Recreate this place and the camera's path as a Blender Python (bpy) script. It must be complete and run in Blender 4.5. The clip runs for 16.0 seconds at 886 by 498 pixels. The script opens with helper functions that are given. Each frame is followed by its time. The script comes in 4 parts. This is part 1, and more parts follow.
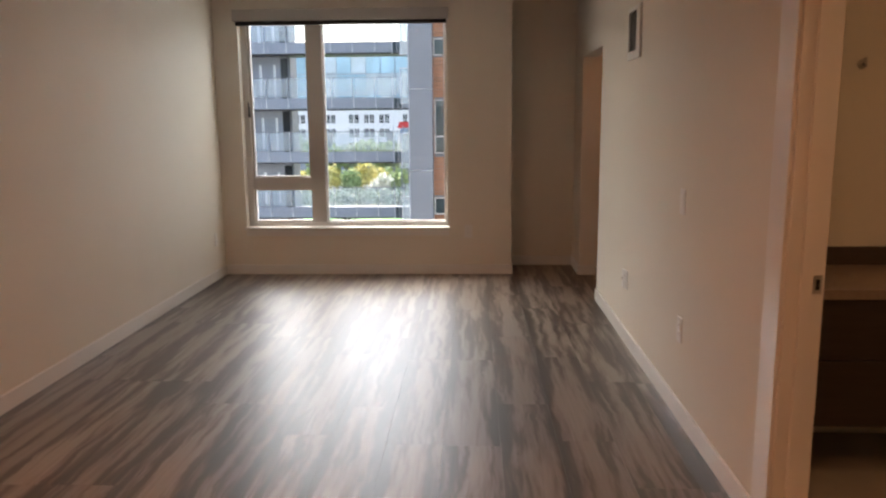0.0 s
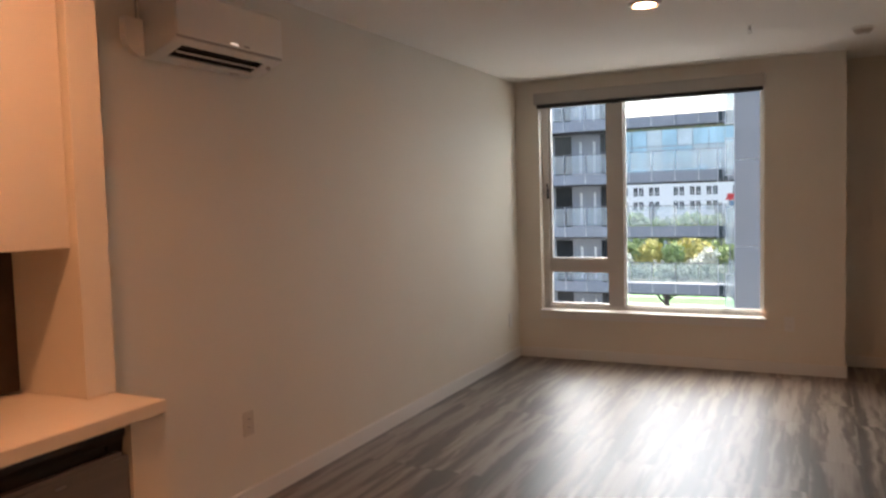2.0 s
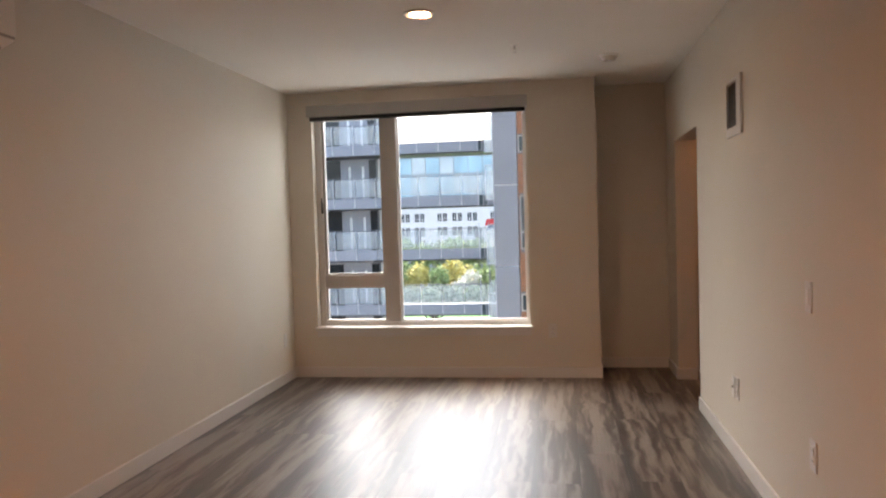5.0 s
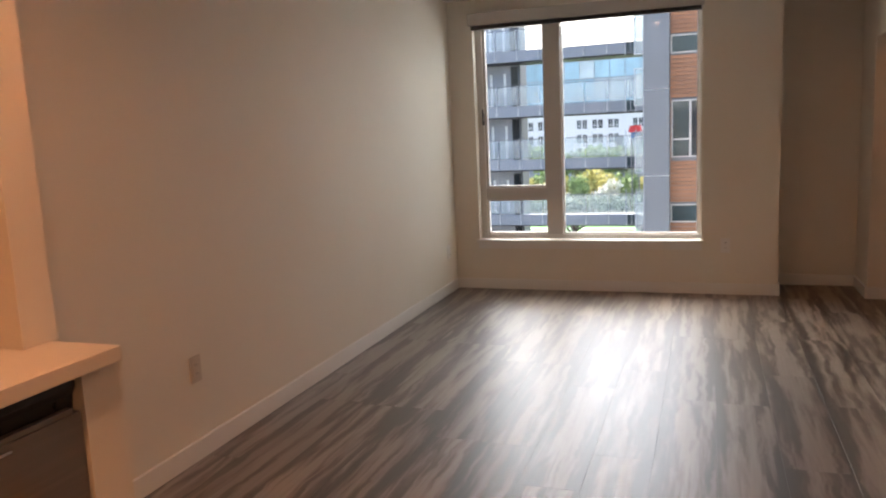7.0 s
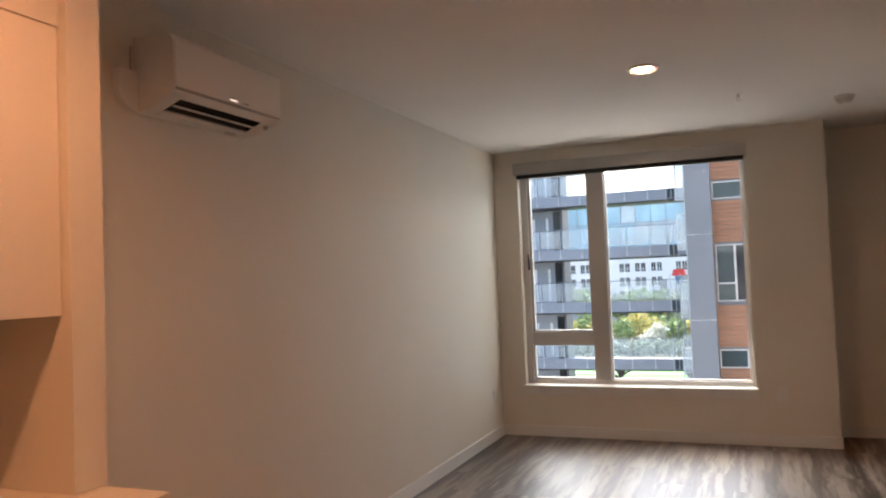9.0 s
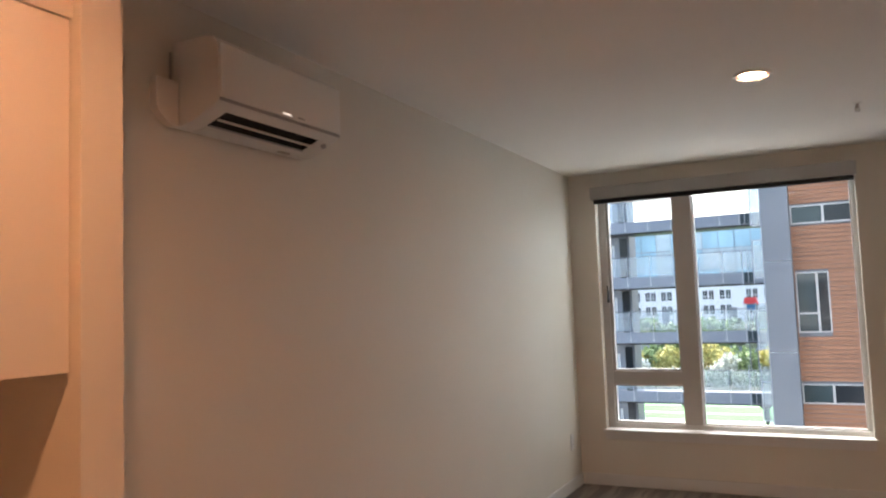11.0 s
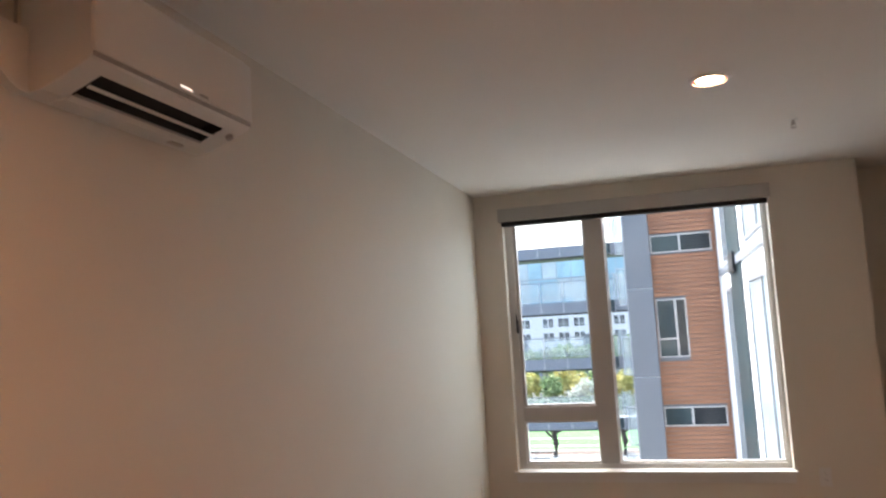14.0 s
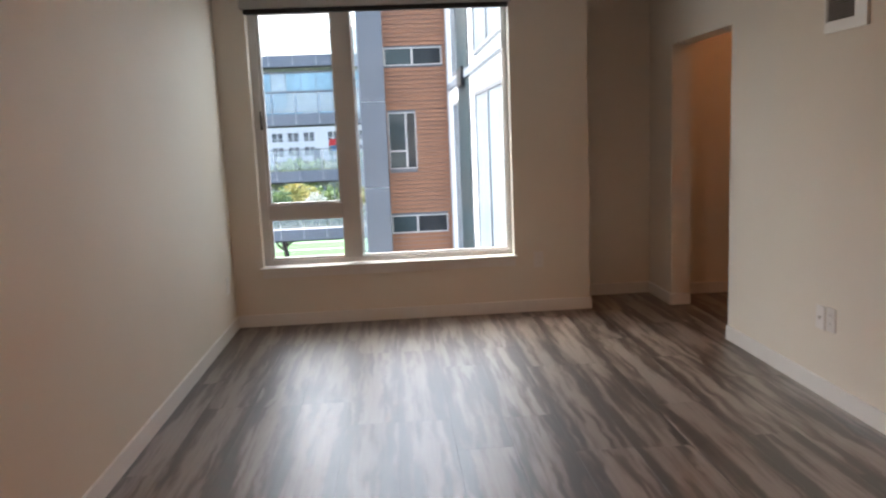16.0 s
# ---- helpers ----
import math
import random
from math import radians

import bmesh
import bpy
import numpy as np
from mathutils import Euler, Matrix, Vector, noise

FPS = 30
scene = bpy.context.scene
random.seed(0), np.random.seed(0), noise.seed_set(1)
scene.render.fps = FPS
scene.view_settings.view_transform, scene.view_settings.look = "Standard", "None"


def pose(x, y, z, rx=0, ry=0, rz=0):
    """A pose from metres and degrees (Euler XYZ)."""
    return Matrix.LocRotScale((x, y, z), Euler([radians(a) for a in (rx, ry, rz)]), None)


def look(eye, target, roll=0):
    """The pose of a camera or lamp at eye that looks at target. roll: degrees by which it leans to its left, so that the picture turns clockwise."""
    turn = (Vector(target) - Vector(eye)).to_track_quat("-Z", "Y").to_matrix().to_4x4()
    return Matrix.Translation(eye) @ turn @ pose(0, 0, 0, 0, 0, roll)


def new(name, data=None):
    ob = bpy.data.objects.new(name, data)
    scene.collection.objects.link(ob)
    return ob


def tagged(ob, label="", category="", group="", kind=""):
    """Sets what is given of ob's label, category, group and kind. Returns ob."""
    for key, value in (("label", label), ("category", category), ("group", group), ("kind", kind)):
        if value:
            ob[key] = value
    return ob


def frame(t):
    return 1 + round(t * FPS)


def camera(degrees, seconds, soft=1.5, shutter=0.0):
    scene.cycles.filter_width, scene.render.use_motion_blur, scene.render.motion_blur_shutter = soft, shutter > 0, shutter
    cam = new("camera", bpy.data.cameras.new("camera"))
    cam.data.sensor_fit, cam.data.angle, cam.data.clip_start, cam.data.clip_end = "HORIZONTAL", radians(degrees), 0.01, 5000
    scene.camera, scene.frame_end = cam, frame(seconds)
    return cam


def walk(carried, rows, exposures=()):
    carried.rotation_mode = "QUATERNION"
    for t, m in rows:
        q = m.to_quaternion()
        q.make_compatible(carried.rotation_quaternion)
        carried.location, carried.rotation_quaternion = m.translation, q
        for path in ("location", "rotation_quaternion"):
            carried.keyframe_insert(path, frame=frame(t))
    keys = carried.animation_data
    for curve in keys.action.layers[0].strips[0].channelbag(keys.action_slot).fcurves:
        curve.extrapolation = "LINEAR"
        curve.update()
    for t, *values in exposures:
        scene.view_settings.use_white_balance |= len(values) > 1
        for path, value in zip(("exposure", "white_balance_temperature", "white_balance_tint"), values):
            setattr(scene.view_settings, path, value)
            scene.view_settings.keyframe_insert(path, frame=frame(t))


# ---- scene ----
cam = camera(60.8, 16.0, soft=2.1, shutter=0.4)
PATH = [
    (0, (2.348, -6.984, 1.418), (2.269, -5.014, 1.085), -0.5),
    (0.5, (2.37, -6.897, 1.415), (2.147, -4.923, 1.144), -1.8),
    (1, (2.452, -6.772, 1.412), (1.981, -4.841, 1.188), 0.4),
    (1.5, (2.517, -6.689, 1.438), (1.806, -4.834, 1.201), -0.4),
    (2, (2.498, -6.627, 1.478), (1.612, -4.839, 1.35), -1.6),
    (2.5, (2.428, -6.545, 1.48), (1.504, -4.771, 1.475), -2.7),
    (3, (2.406, -6.442, 1.455), (1.649, -4.6, 1.271), -2.6),
    (3.5, (2.444, -6.351, 1.472), (1.826, -4.462, 1.241), -2.5),
    (3.7, (2.447, -6.375, 1.46), (1.963, -4.452, 1.198), -2.0),
    (5.8, (2.282, -6.51, 1.354), (1.984, -4.532, 1.371), -1.5),
    (6, (2.244, -6.507, 1.358), (1.849, -4.546, 1.334), -1.5),
    (6.5, (2.198, -6.511, 1.417), (1.646, -4.597, 1.232), -2.4),
    (7, (2.166, -6.505, 1.405), (1.506, -4.641, 1.105), -2.6),
    (7.5, (2.188, -6.539, 1.424), (1.488, -4.668, 1.326), -2.0),
    (8, (2.162, -6.539, 1.431), (1.398, -4.691, 1.485), -2.2),
    (8.2, (2.182, -6.558, 1.418), (1.42, -4.71, 1.494), -2.4),
    (10.3, (2.029, -6.312, 1.46), (1.284, -4.458, 1.537), -1.9),
    (10.5, (2.014, -6.248, 1.466), (1.247, -4.403, 1.558), -1.5),
    (11, (1.885, -6.139, 1.476), (0.988, -4.358, 1.631), -2.1),
    (11.5, (1.7, -6.069, 1.517), (0.933, -4.238, 1.758), -2.7),
    (12, (1.6, -5.976, 1.529), (0.936, -4.106, 1.777), -2.5),
    (12.5, (1.577, -5.856, 1.52), (0.932, -3.982, 1.788), -3.1),
    (13, (1.518, -5.724, 1.535), (0.826, -3.873, 1.838), -2.8),
    (13.5, (1.453, -5.661, 1.519), (0.779, -3.795, 1.772), -2.7),
    (14, (1.368, -5.683, 1.51), (0.819, -3.772, 1.728), -3.2),
    (14.5, (1.291, -5.695, 1.467), (0.869, -3.741, 1.483), -3.1),
    (15, (1.189, -5.677, 1.396), (0.915, -3.7, 1.253), -2.7),
    (15.5, (1.218, -5.665, 1.385), (1.155, -3.685, 1.109), -2.1),
    (16, (1.231, -5.665, 1.382), (1.351, -3.691, 1.083), -2.4),
]
# exposure in stops, white balance and tint as the camera drifts
GRADE = [(0.0, 2.54, 6750, 12), (1.5, 2.46, 6750, 11), (2.5, 2.50, 6600, 12), (3.5, 2.70, 6850, 14), (8.0, 2.58, 6650, 12), (10.5, 2.64, 6400, 11), (11.5, 2.58, 6250, 8), (13.0, 2.70, 6250, 9), (16.0, 2.50, 6200, 10)]
walk(cam, [(t, look(e, g, r)) for t, e, g, r in PATH], GRADE)

# ---- world and daylight ----
world = bpy.data.worlds.new("sky")
scene.world = world
world.use_nodes = True
wn = world.node_tree
sky = wn.nodes.new("ShaderNodeTexSky")
sky.sky_type = "NISHITA"
sky.sun_disc = False
sky.sun_elevation = radians(52)
sky.sun_rotation = radians(318)
sky.dust_density = 6.0
sky.air_density = 1.0
bg = wn.nodes["Background"]
bg.inputs["Strength"].default_value = 0.15
wn.links.new(sky.outputs["Color"], bg.inputs["Color"])

sun = new("sun", bpy.data.lights.new("sun", "SUN"))
sun.data.energy = 1.12
sun.data.angle = radians(72)
sun.data.color = (0.86, 0.94, 1.0)
sun.matrix_world = look((0, 0, 0), (0.412, -0.458, -0.788))

# added area lamp, hidden under the window head, that boosts the skylight
head_light = new("skylight_boost", bpy.data.lights.new("skylight_boost", "AREA"))
head_light.data.shape = "RECTANGLE"
head_light.data.size, head_light.data.size_y = 1.60, 0.05
head_light.data.energy = 3.0
head_light.data.color = (0.86, 0.94, 1.0)
head_light.matrix_world = look((1.155, 0.215, 2.335), (1.155, -1.0, 1.55))

# ---- room numbers ----
CEIL = 2.54
XR = 3.335
BACK = -8.6
LAMP = 98.0      # strength of a lit downlight lens


# ---- materials ----
def nodes_of(name):
    m = bpy.data.materials.new(name)
    m.use_nodes = True
    nt = m.node_tree
    return m, nt, nt.nodes["Principled BSDF"]


def coords(nt, scale=(1, 1, 1), jitter=0.0):
    tc = nt.nodes.new("ShaderNodeTexCoord")
    mp = nt.nodes.new("ShaderNodeMapping")
    mp.inputs["Scale"].default_value = scale
    if jitter:
        oi = nt.nodes.new("ShaderNodeObjectInfo")
        mul = nt.nodes.new("ShaderNodeMath")
        mul.operation = "MULTIPLY"
        mul.inputs[1].default_value = jitter
        nt.links.new(oi.outputs["Random"], mul.inputs[0])
        nt.links.new(mul.outputs[0], mp.inputs["Location"])
    nt.links.new(tc.outputs["Object"], mp.inputs["Vector"])
    return mp.outputs["Vector"]


def noise_tex(nt, vec, scale, detail=4.0, rough=0.55, distort=0.0):
    n = nt.nodes.new("ShaderNodeTexNoise")
    n.inputs["Scale"].default_value = scale
    n.inputs["Detail"].default_value = detail
    n.inputs["Roughness"].default_value = rough
    n.inputs["Distortion"].default_value = distort
    nt.links.new(vec, n.inputs["Vector"])
    return n.outputs["Fac"]


def ramp(nt, fac, stops):
    r = nt.nodes.new("ShaderNodeValToRGB")
    els = r.color_ramp.elements
    while len(els) < len(stops):
        els.new(0.5)
    for e, (p, c) in zip(els, stops):
        e.position, e.color = p, (*c, 1)
    nt.links.new(fac, r.inputs["Fac"])
    return r.outputs["Color"]


def bump(nt, bsdf, height, strength=0.1, dist=0.002):
    b = nt.nodes.new("ShaderNodeBump")
    b.inputs["Strength"].default_value = strength
    b.inputs["Distance"].default_value = dist
    nt.links.new(height, b.inputs["Height"])
    nt.links.new(b.outputs["Normal"], bsdf.inputs["Normal"])


def surface(name, colour, rough=0.5, metal=0.0, vary=0.06, scale=3.0, grain=120.0, relief=0.08, spec=0.5, stretch=(1, 1, 1)):
    """Paint, plastic, metal or stone: broad patchiness, a fine grain and slight relief."""
    m, nt, b = nodes_of(name)
    v = coords(nt, stretch)
    broad = noise_tex(nt, v, scale, 5.0)
    lo = tuple(c * (1 - vary) for c in colour)
    hi = tuple(min(1.0, c * (1 + vary)) for c in colour)
    nt.links.new(ramp(nt, broad, [(0.3, lo), (0.7, hi)]), b.inputs["Base Color"])
    fine = noise_tex(nt, v, grain, 3.0)
    bump(nt, b, fine, relief, 0.001)
    rr = nt.nodes.new("ShaderNodeMapRange")
    rr.inputs["To Min"].default_value = max(0.02, rough - 0.07)
    rr.inputs["To Max"].default_value = min(1.0, rough + 0.07)
    nt.links.new(noise_tex(nt, v, scale * 2.3, 3.0), rr.inputs["Value"])
    nt.links.new(rr.outputs["Result"], b.inputs["Roughness"])
    b.inputs["Metallic"].default_value = metal
    b.inputs["Specular IOR Level"].default_value = spec
    return m


def glowing(name, colour, strength):
    m, nt, b = nodes_of(name)
    b.inputs["Base Color"].default_value = (*colour, 1)
    b.inputs["Emission Color"].default_value = (*colour, 1)
    b.inputs["Emission Strength"].default_value = strength
    return m


def pane_glass(name, tint=(1, 1, 1), gloss=0.5):
    """Clear glazing: straight through, with a Fresnel gloss."""
    m = bpy.data.materials.new(name)
    m.use_nodes = True
    nt = m.node_tree
    nt.nodes.remove(nt.nodes["Principled BSDF"])
    tr = nt.nodes.new("ShaderNodeBsdfTransparent")
    tr.inputs["Color"].default_value = (*tint, 1)
    gl = nt.nodes.new("ShaderNodeBsdfGlossy")
    gl.inputs["Roughness"].default_value = 0.02
    fr = nt.nodes.new("ShaderNodeFresnel")
    fr.inputs["IOR"].default_value = 1.45
    k = nt.nodes.new("ShaderNodeMath")
    k.operation = "MULTIPLY"
    k.inputs[1].default_value = gloss
    mix = nt.nodes.new("ShaderNodeMixShader")
    nt.links.new(fr.outputs[0], k.inputs[0])
    nt.links.new(k.outputs[0], mix.inputs[0])
    nt.links.new(tr.outputs[0], mix.inputs[1])
    nt.links.new(gl.outputs[0], mix.inputs[2])
    nt.links.new(mix.outputs[0], nt.nodes["Material Output"].inputs["Surface"])
    return m


def plank_material(name, width):
    """Grey-brown weathered oak vinyl: pale heart, wavy dark bands along both long edges, fine pores."""
    m, nt, b = nodes_of(name)

    def math_node(op, a, c):
        n = nt.nodes.new("ShaderNodeMath")
        n.operation = op
        for k, val in enumerate((a, c)):
            if isinstance(val, (int, float)):
                n.inputs[k].default_value = val
            elif val is not None:
                nt.links.new(val, n.inputs[k])
        return n.outputs[0]

    def multiply(a, c):
        mx = nt.nodes.new("ShaderNodeMix")
        mx.data_type, mx.blend_type = "RGBA", "MULTIPLY"
        mx.inputs["Factor"].default_value = 1.0
        nt.links.new(a, mx.inputs[6])
        nt.links.new(c, mx.inputs[7])
        return mx.outputs[2]

    tc = nt.nodes.new("ShaderNodeTexCoord")
    sep = nt.nodes.new("ShaderNodeSeparateXYZ")
    nt.links.new(tc.outputs["Object"], sep.inputs[0])
    off = math_node("ABSOLUTE", math_node("SUBTRACT", math_node("DIVIDE", sep.outputs["X"], width), 0.5), None)
    # broad soft bands that wander along the plank, finer streaks inside them, and fine pores
    sway = noise_tex(nt, coords(nt, (2.0, 5.0, 1.0), 17.0), 1.0, 3.0, 0.55)
    shift = nt.nodes.new("ShaderNodeCombineXYZ")
    nt.links.new(math_node("MULTIPLY", math_node("SUBTRACT", sway, 0.5), 1.1), shift.inputs["X"])
    bent = nt.nodes.new("ShaderNodeVectorMath")
    bent.operation = "ADD"
    nt.links.new(coords(nt, (17.0, 1.35, 1.0), 57.0), bent.inputs[0])
    nt.links.new(shift.outputs[0], bent.inputs[1])
    band = noise_tex(nt, bent.outputs[0], 1.0, 2.0, 0.5, 0.35)
    streak = noise_tex(nt, coords(nt, (30.0, 1.7, 1.0), 91.0), 1.0, 4.0, 0.6, 0.5)
    pores = noise_tex(nt, coords(nt, (75.0, 2.6, 1.0), 31.0), 1.0, 4.0, 0.6)
    edge = math_node("MULTIPLY", math_node("SUBTRACT", off, 0.22), 0.30)
    mixed = math_node("ADD", math_node("MULTIPLY", band, 0.66), math_node("MULTIPLY", streak, 0.34))
    tone = ramp(nt, math_node("ADD", mixed, edge),
                [(0.42, (0.268, 0.233, 0.209)), (0.488, (0.182, 0.148, 0.125)), (0.538, (0.084, 0.060, 0.046)), (0.605, (0.034, 0.0235, 0.0175))])
    fine = ramp(nt, pores, [(0.30, (0.74, 0.72, 0.70)), (0.65, (1, 1, 1))])
    oi = nt.nodes.new("ShaderNodeObjectInfo")
    each = ramp(nt, oi.outputs["Random"], [(0.0, (0.82, 0.80, 0.79)), (1.0, (1.1, 1.1, 1.1))])
    nt.links.new(multiply(multiply(tone, fine), each), b.inputs["Base Color"])
    rr = nt.nodes.new("ShaderNodeMapRange")
    rr.inputs["To Min"].default_value, rr.inputs["To Max"].default_value = 0.32, 0.48
    nt.links.new(pores, rr.inputs["Value"])
    nt.links.new(rr.outputs["Result"], b.inputs["Roughness"])
    b.inputs["Specular IOR Level"].default_value = 0.75
    b.inputs["Coat Weight"].default_value = 0.58
    b.inputs["Coat Roughness"].default_value = 0.41
    bump(nt, b, pores, 0.22, 0.0012)
    return m


M_WALL = surface("wall paint", (0.70, 0.66, 0.585), 0.62, vary=0.02, scale=1.2, grain=260, relief=0.12, spec=0.35)
M_CEIL = surface("ceiling paint", (0.87, 0.845, 0.80), 0.85, vary=0.02, scale=1.0, grain=200, relief=0.12, spec=0.2)
M_TRIM = surface("trim paint", (0.71, 0.70, 0.68), 0.35, vary=0.02, scale=2.0, grain=90, relief=0.04)
M_PLANK = plank_material("vinyl plank", 0.2553)
M_UNDER = surface("underlay", (0.03, 0.028, 0.026), 0.9)
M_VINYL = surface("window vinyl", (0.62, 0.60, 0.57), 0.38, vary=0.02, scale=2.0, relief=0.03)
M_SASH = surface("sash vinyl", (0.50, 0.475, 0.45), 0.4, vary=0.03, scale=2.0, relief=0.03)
M_NEARBLACK = surface("near-black bracket and soffit shade", (0.015, 0.015, 0.016), 0.5)
M_SHADE = surface("shade cassette", (0.40, 0.38, 0.36), 0.45, vary=0.03, relief=0.04)
M_SHADECLOTH = surface("shade cloth", (0.02, 0.02, 0.02), 0.8, grain=700, relief=0.3)
M_GLASS = pane_glass("clear glass", (0.97, 0.985, 0.98), 0.35)
M_PLASTIC = surface("white plastic", (0.78, 0.76, 0.72), 0.35, vary=0.015, relief=0.02)
M_PLATE = surface("almond plastic", (0.54, 0.48, 0.415), 0.35, vary=0.02, relief=0.02)
M_DARK = surface("dark cavity", (0.012, 0.011, 0.011), 0.7)
M_SLOT = surface("slot black", (0.02, 0.02, 0.02), 0.6)
M_CAB = surface("cabinet laminate", (0.70, 0.66, 0.60), 0.42, vary=0.02, relief=0.03)
M_STONE = surface("quartz worktop", (0.70, 0.64, 0.56), 0.38, vary=0.02, scale=9, grain=90, relief=0.01)
M_STEEL = surface("dark stainless", (0.25, 0.21, 0.185), 0.48, metal=0.8, vary=0.06, scale=2, grain=60, stretch=(1, 1, 40))
M_BLACK = surface("black plastic", (0.018, 0.017, 0.017), 0.3)
M_CHROME = surface("chrome", (0.8, 0.8, 0.8), 0.15, metal=1.0, vary=0.02)
M_NICKEL = surface("brushed nickel", (0.55, 0.52, 0.48), 0.3, metal=1.0, vary=0.04)
M_ESPRESSO = surface("espresso laminate", (0.035, 0.024, 0.018), 0.4, vary=0.2, scale=3, stretch=(1, 1, 12))
M_VTOP = surface("brown vanity stone", (0.22, 0.17, 0.14), 0.3, vary=0.12, scale=30)
M_BSPLASH = surface("dark backsplash", (0.06, 0.045, 0.036), 0.35, vary=0.15, scale=20)
M_BATHTILE = surface("bath floor", (0.33, 0.29, 0.25), 0.5, vary=0.1)
M_LENS = glowing("downlight lens", (1.0, 0.43, 0.20), LAMP)
M_LENS_LOW = glowing("downlight lens rear", (1.0, 0.43, 0.20), LAMP * 0.6)
M_LENS_ENTRYFILL = glowing("entry fill lens", (1.0, 0.43, 0.20), LAMP * 0.75)
M_LENS_SOFT = glowing("downlight lens living", (1.0, 0.58, 0.32), 33.0)
M_LENS_BATH = glowing("bathroom lens", (1.0, 0.56, 0.28), 40.0)
M_RIM = glowing("lens edge", (1.0, 0.36, 0.18), 0.16)
M_DISPLAY = glowing("lit display", (1.0, 0.80, 0.68), 0.22)
M_LENS_DIM = glowing("closet lens", (1.0, 0.37, 0.13), 24.0)


# ---- mesh helpers ----
def box(bm, x0, x1, y0, y1, z0, z1, bev=0.0, seg=2):
    """Adds a box, with its edges rounded by bev."""
    b2 = bmesh.new()
    bmesh.ops.create_cube(b2, size=1.0)
    for v in b2.verts:
        v.co = ((x0 + x1) / 2 + v.co.x * (x1 - x0), (y0 + y1) / 2 + v.co.y * (y1 - y0), (z0 + z1) / 2 + v.co.z * (z1 - z0))
    if bev:
        bmesh.ops.bevel(b2, geom=b2.edges[:], offset=bev, segments=seg, profile=0.7, affect="EDGES")
    me = bpy.data.meshes.new("tmp")
    b2.to_mesh(me)
    b2.free()
    bm.from_mesh(me)
    bpy.data.meshes.remove(me)
    return bm


def disc(bm, centre, axis, r0, r1, depth, n=32):
    """Adds a closed round prism along an axis: radius r0 at its start, r1 at its end."""
    rot = Vector(axis).normalized().to_track_quat("Z", "Y").to_matrix().to_4x4()
    bmesh.ops.create_cone(bm, cap_ends=True, segments=n, radius1=r0, radius2=r1, depth=depth,
                          matrix=Matrix.Translation(Vector(centre) + Vector(axis).normalized() * depth / 2) @ rot)
    return bm


def ring(bm, centre, r_in, r_out, z0, z1, n=40):
    """Adds a flat ring with thickness, lying level."""
    rows = []
    for r, z in ((r_in, z1), (r_in, z0), (r_out * 0.985, z0), (r_out, z0 + (z1 - z0) * 0.4), (r_out, z1)):
        rows.append([bm.verts.new((centre[0] + r * math.cos(2 * math.pi * k / n), centre[1] + r * math.sin(2 * math.pi * k / n), z)) for k in range(n)])
    for a, b in zip(rows, rows[1:] + rows[:1]):
        for k in range(n):
            bm.faces.new((a[k], a[(k + 1) % n], b[(k + 1) % n], b[k]))
    return bm


def extrude_y(bm, profile, y0, y1):
    """Adds a prism of an x, z outline, from y0 to y1."""
    a = [bm.verts.new((x, y0, z)) for x, z in profile]
    b = [bm.verts.new((x, y1, z)) for x, z in profile]
    n = len(profile)
    bm.faces.new(a[::-1])
    bm.faces.new(b)
    for k in range(n):
        bm.faces.new((a[k], a[(k + 1) % n], b[(k + 1) % n], b[k]))
    return bm


def tube(bm, pts, radii, n=8):
    """Adds a tapered limb through points."""
    last = None
    for i, p in enumerate(pts):
        d = Vector(pts[min(i + 1, len(pts) - 1)]) - Vector(pts[max(i - 1, 0)])
        q = d.to_track_quat("Z", "Y")
        cur = [bm.verts.new(Vector(p) + q @ Vector((radii[i] * math.cos(2 * math.pi * k / n), radii[i] * math.sin(2 * math.pi * k / n), 0))) for k in range(n)]
        if last:
            for k in range(n):
                bm.faces.new((last[k], last[(k + 1) % n], cur[(k + 1) % n], cur[k]))
        last = cur
    bm.faces.new(last)
    return bm


def base_of(ob):
    at = Vector((0, 0, 0))
    while ob:
        at += ob.location
        ob = ob.parent
    return at


def part(name, bm, material, parent, label="", smooth=False):
    """Links a bmesh, given in world places, as one mesh object under a thing or part."""
    bmesh.ops.recalc_face_normals(bm, faces=bm.faces[:])
    bmesh.ops.translate(bm, verts=bm.verts[:], vec=-base_of(parent))
    me = bpy.data.meshes.new(name)
    bm.to_mesh(me)
    bm.free()
    me.materials.append(material)
    if smooth:
        me.polygons.foreach_set("use_smooth", [True] * len(me.polygons))
    ob = new(name, me)
    ob.parent = parent
    if label:
        ob["label"] = label
    return ob


def thing(name, at, label, category, group=""):
    ob = new(name)
    ob.location = at
    ob.empty_display_size = 0.1
    return tagged(ob, label, category, group)


def structure(name, bm, material, label, category):
    bmesh.ops.recalc_face_normals(bm, faces=bm.faces[:])
    me = bpy.data.meshes.new(name)
    bm.to_mesh(me)
    bm.free()
    me.materials.append(material)
    return tagged(new(name, me), label, category, "", "structure")


def B(*a, **k):
    return box(bmesh.new(), *a, **k)


# ---- shell of the flat ----
WX0, WX1, WZ0, WZ1 = 0.221, 2.121, 0.448, 2.373     # window opening
structure("wall_left", B(-0.15, 0, BACK, 0.5, -0.1, CEIL + 0.1), M_WALL, "warm off-white painted plaster wall beside the kitchen", "wall")

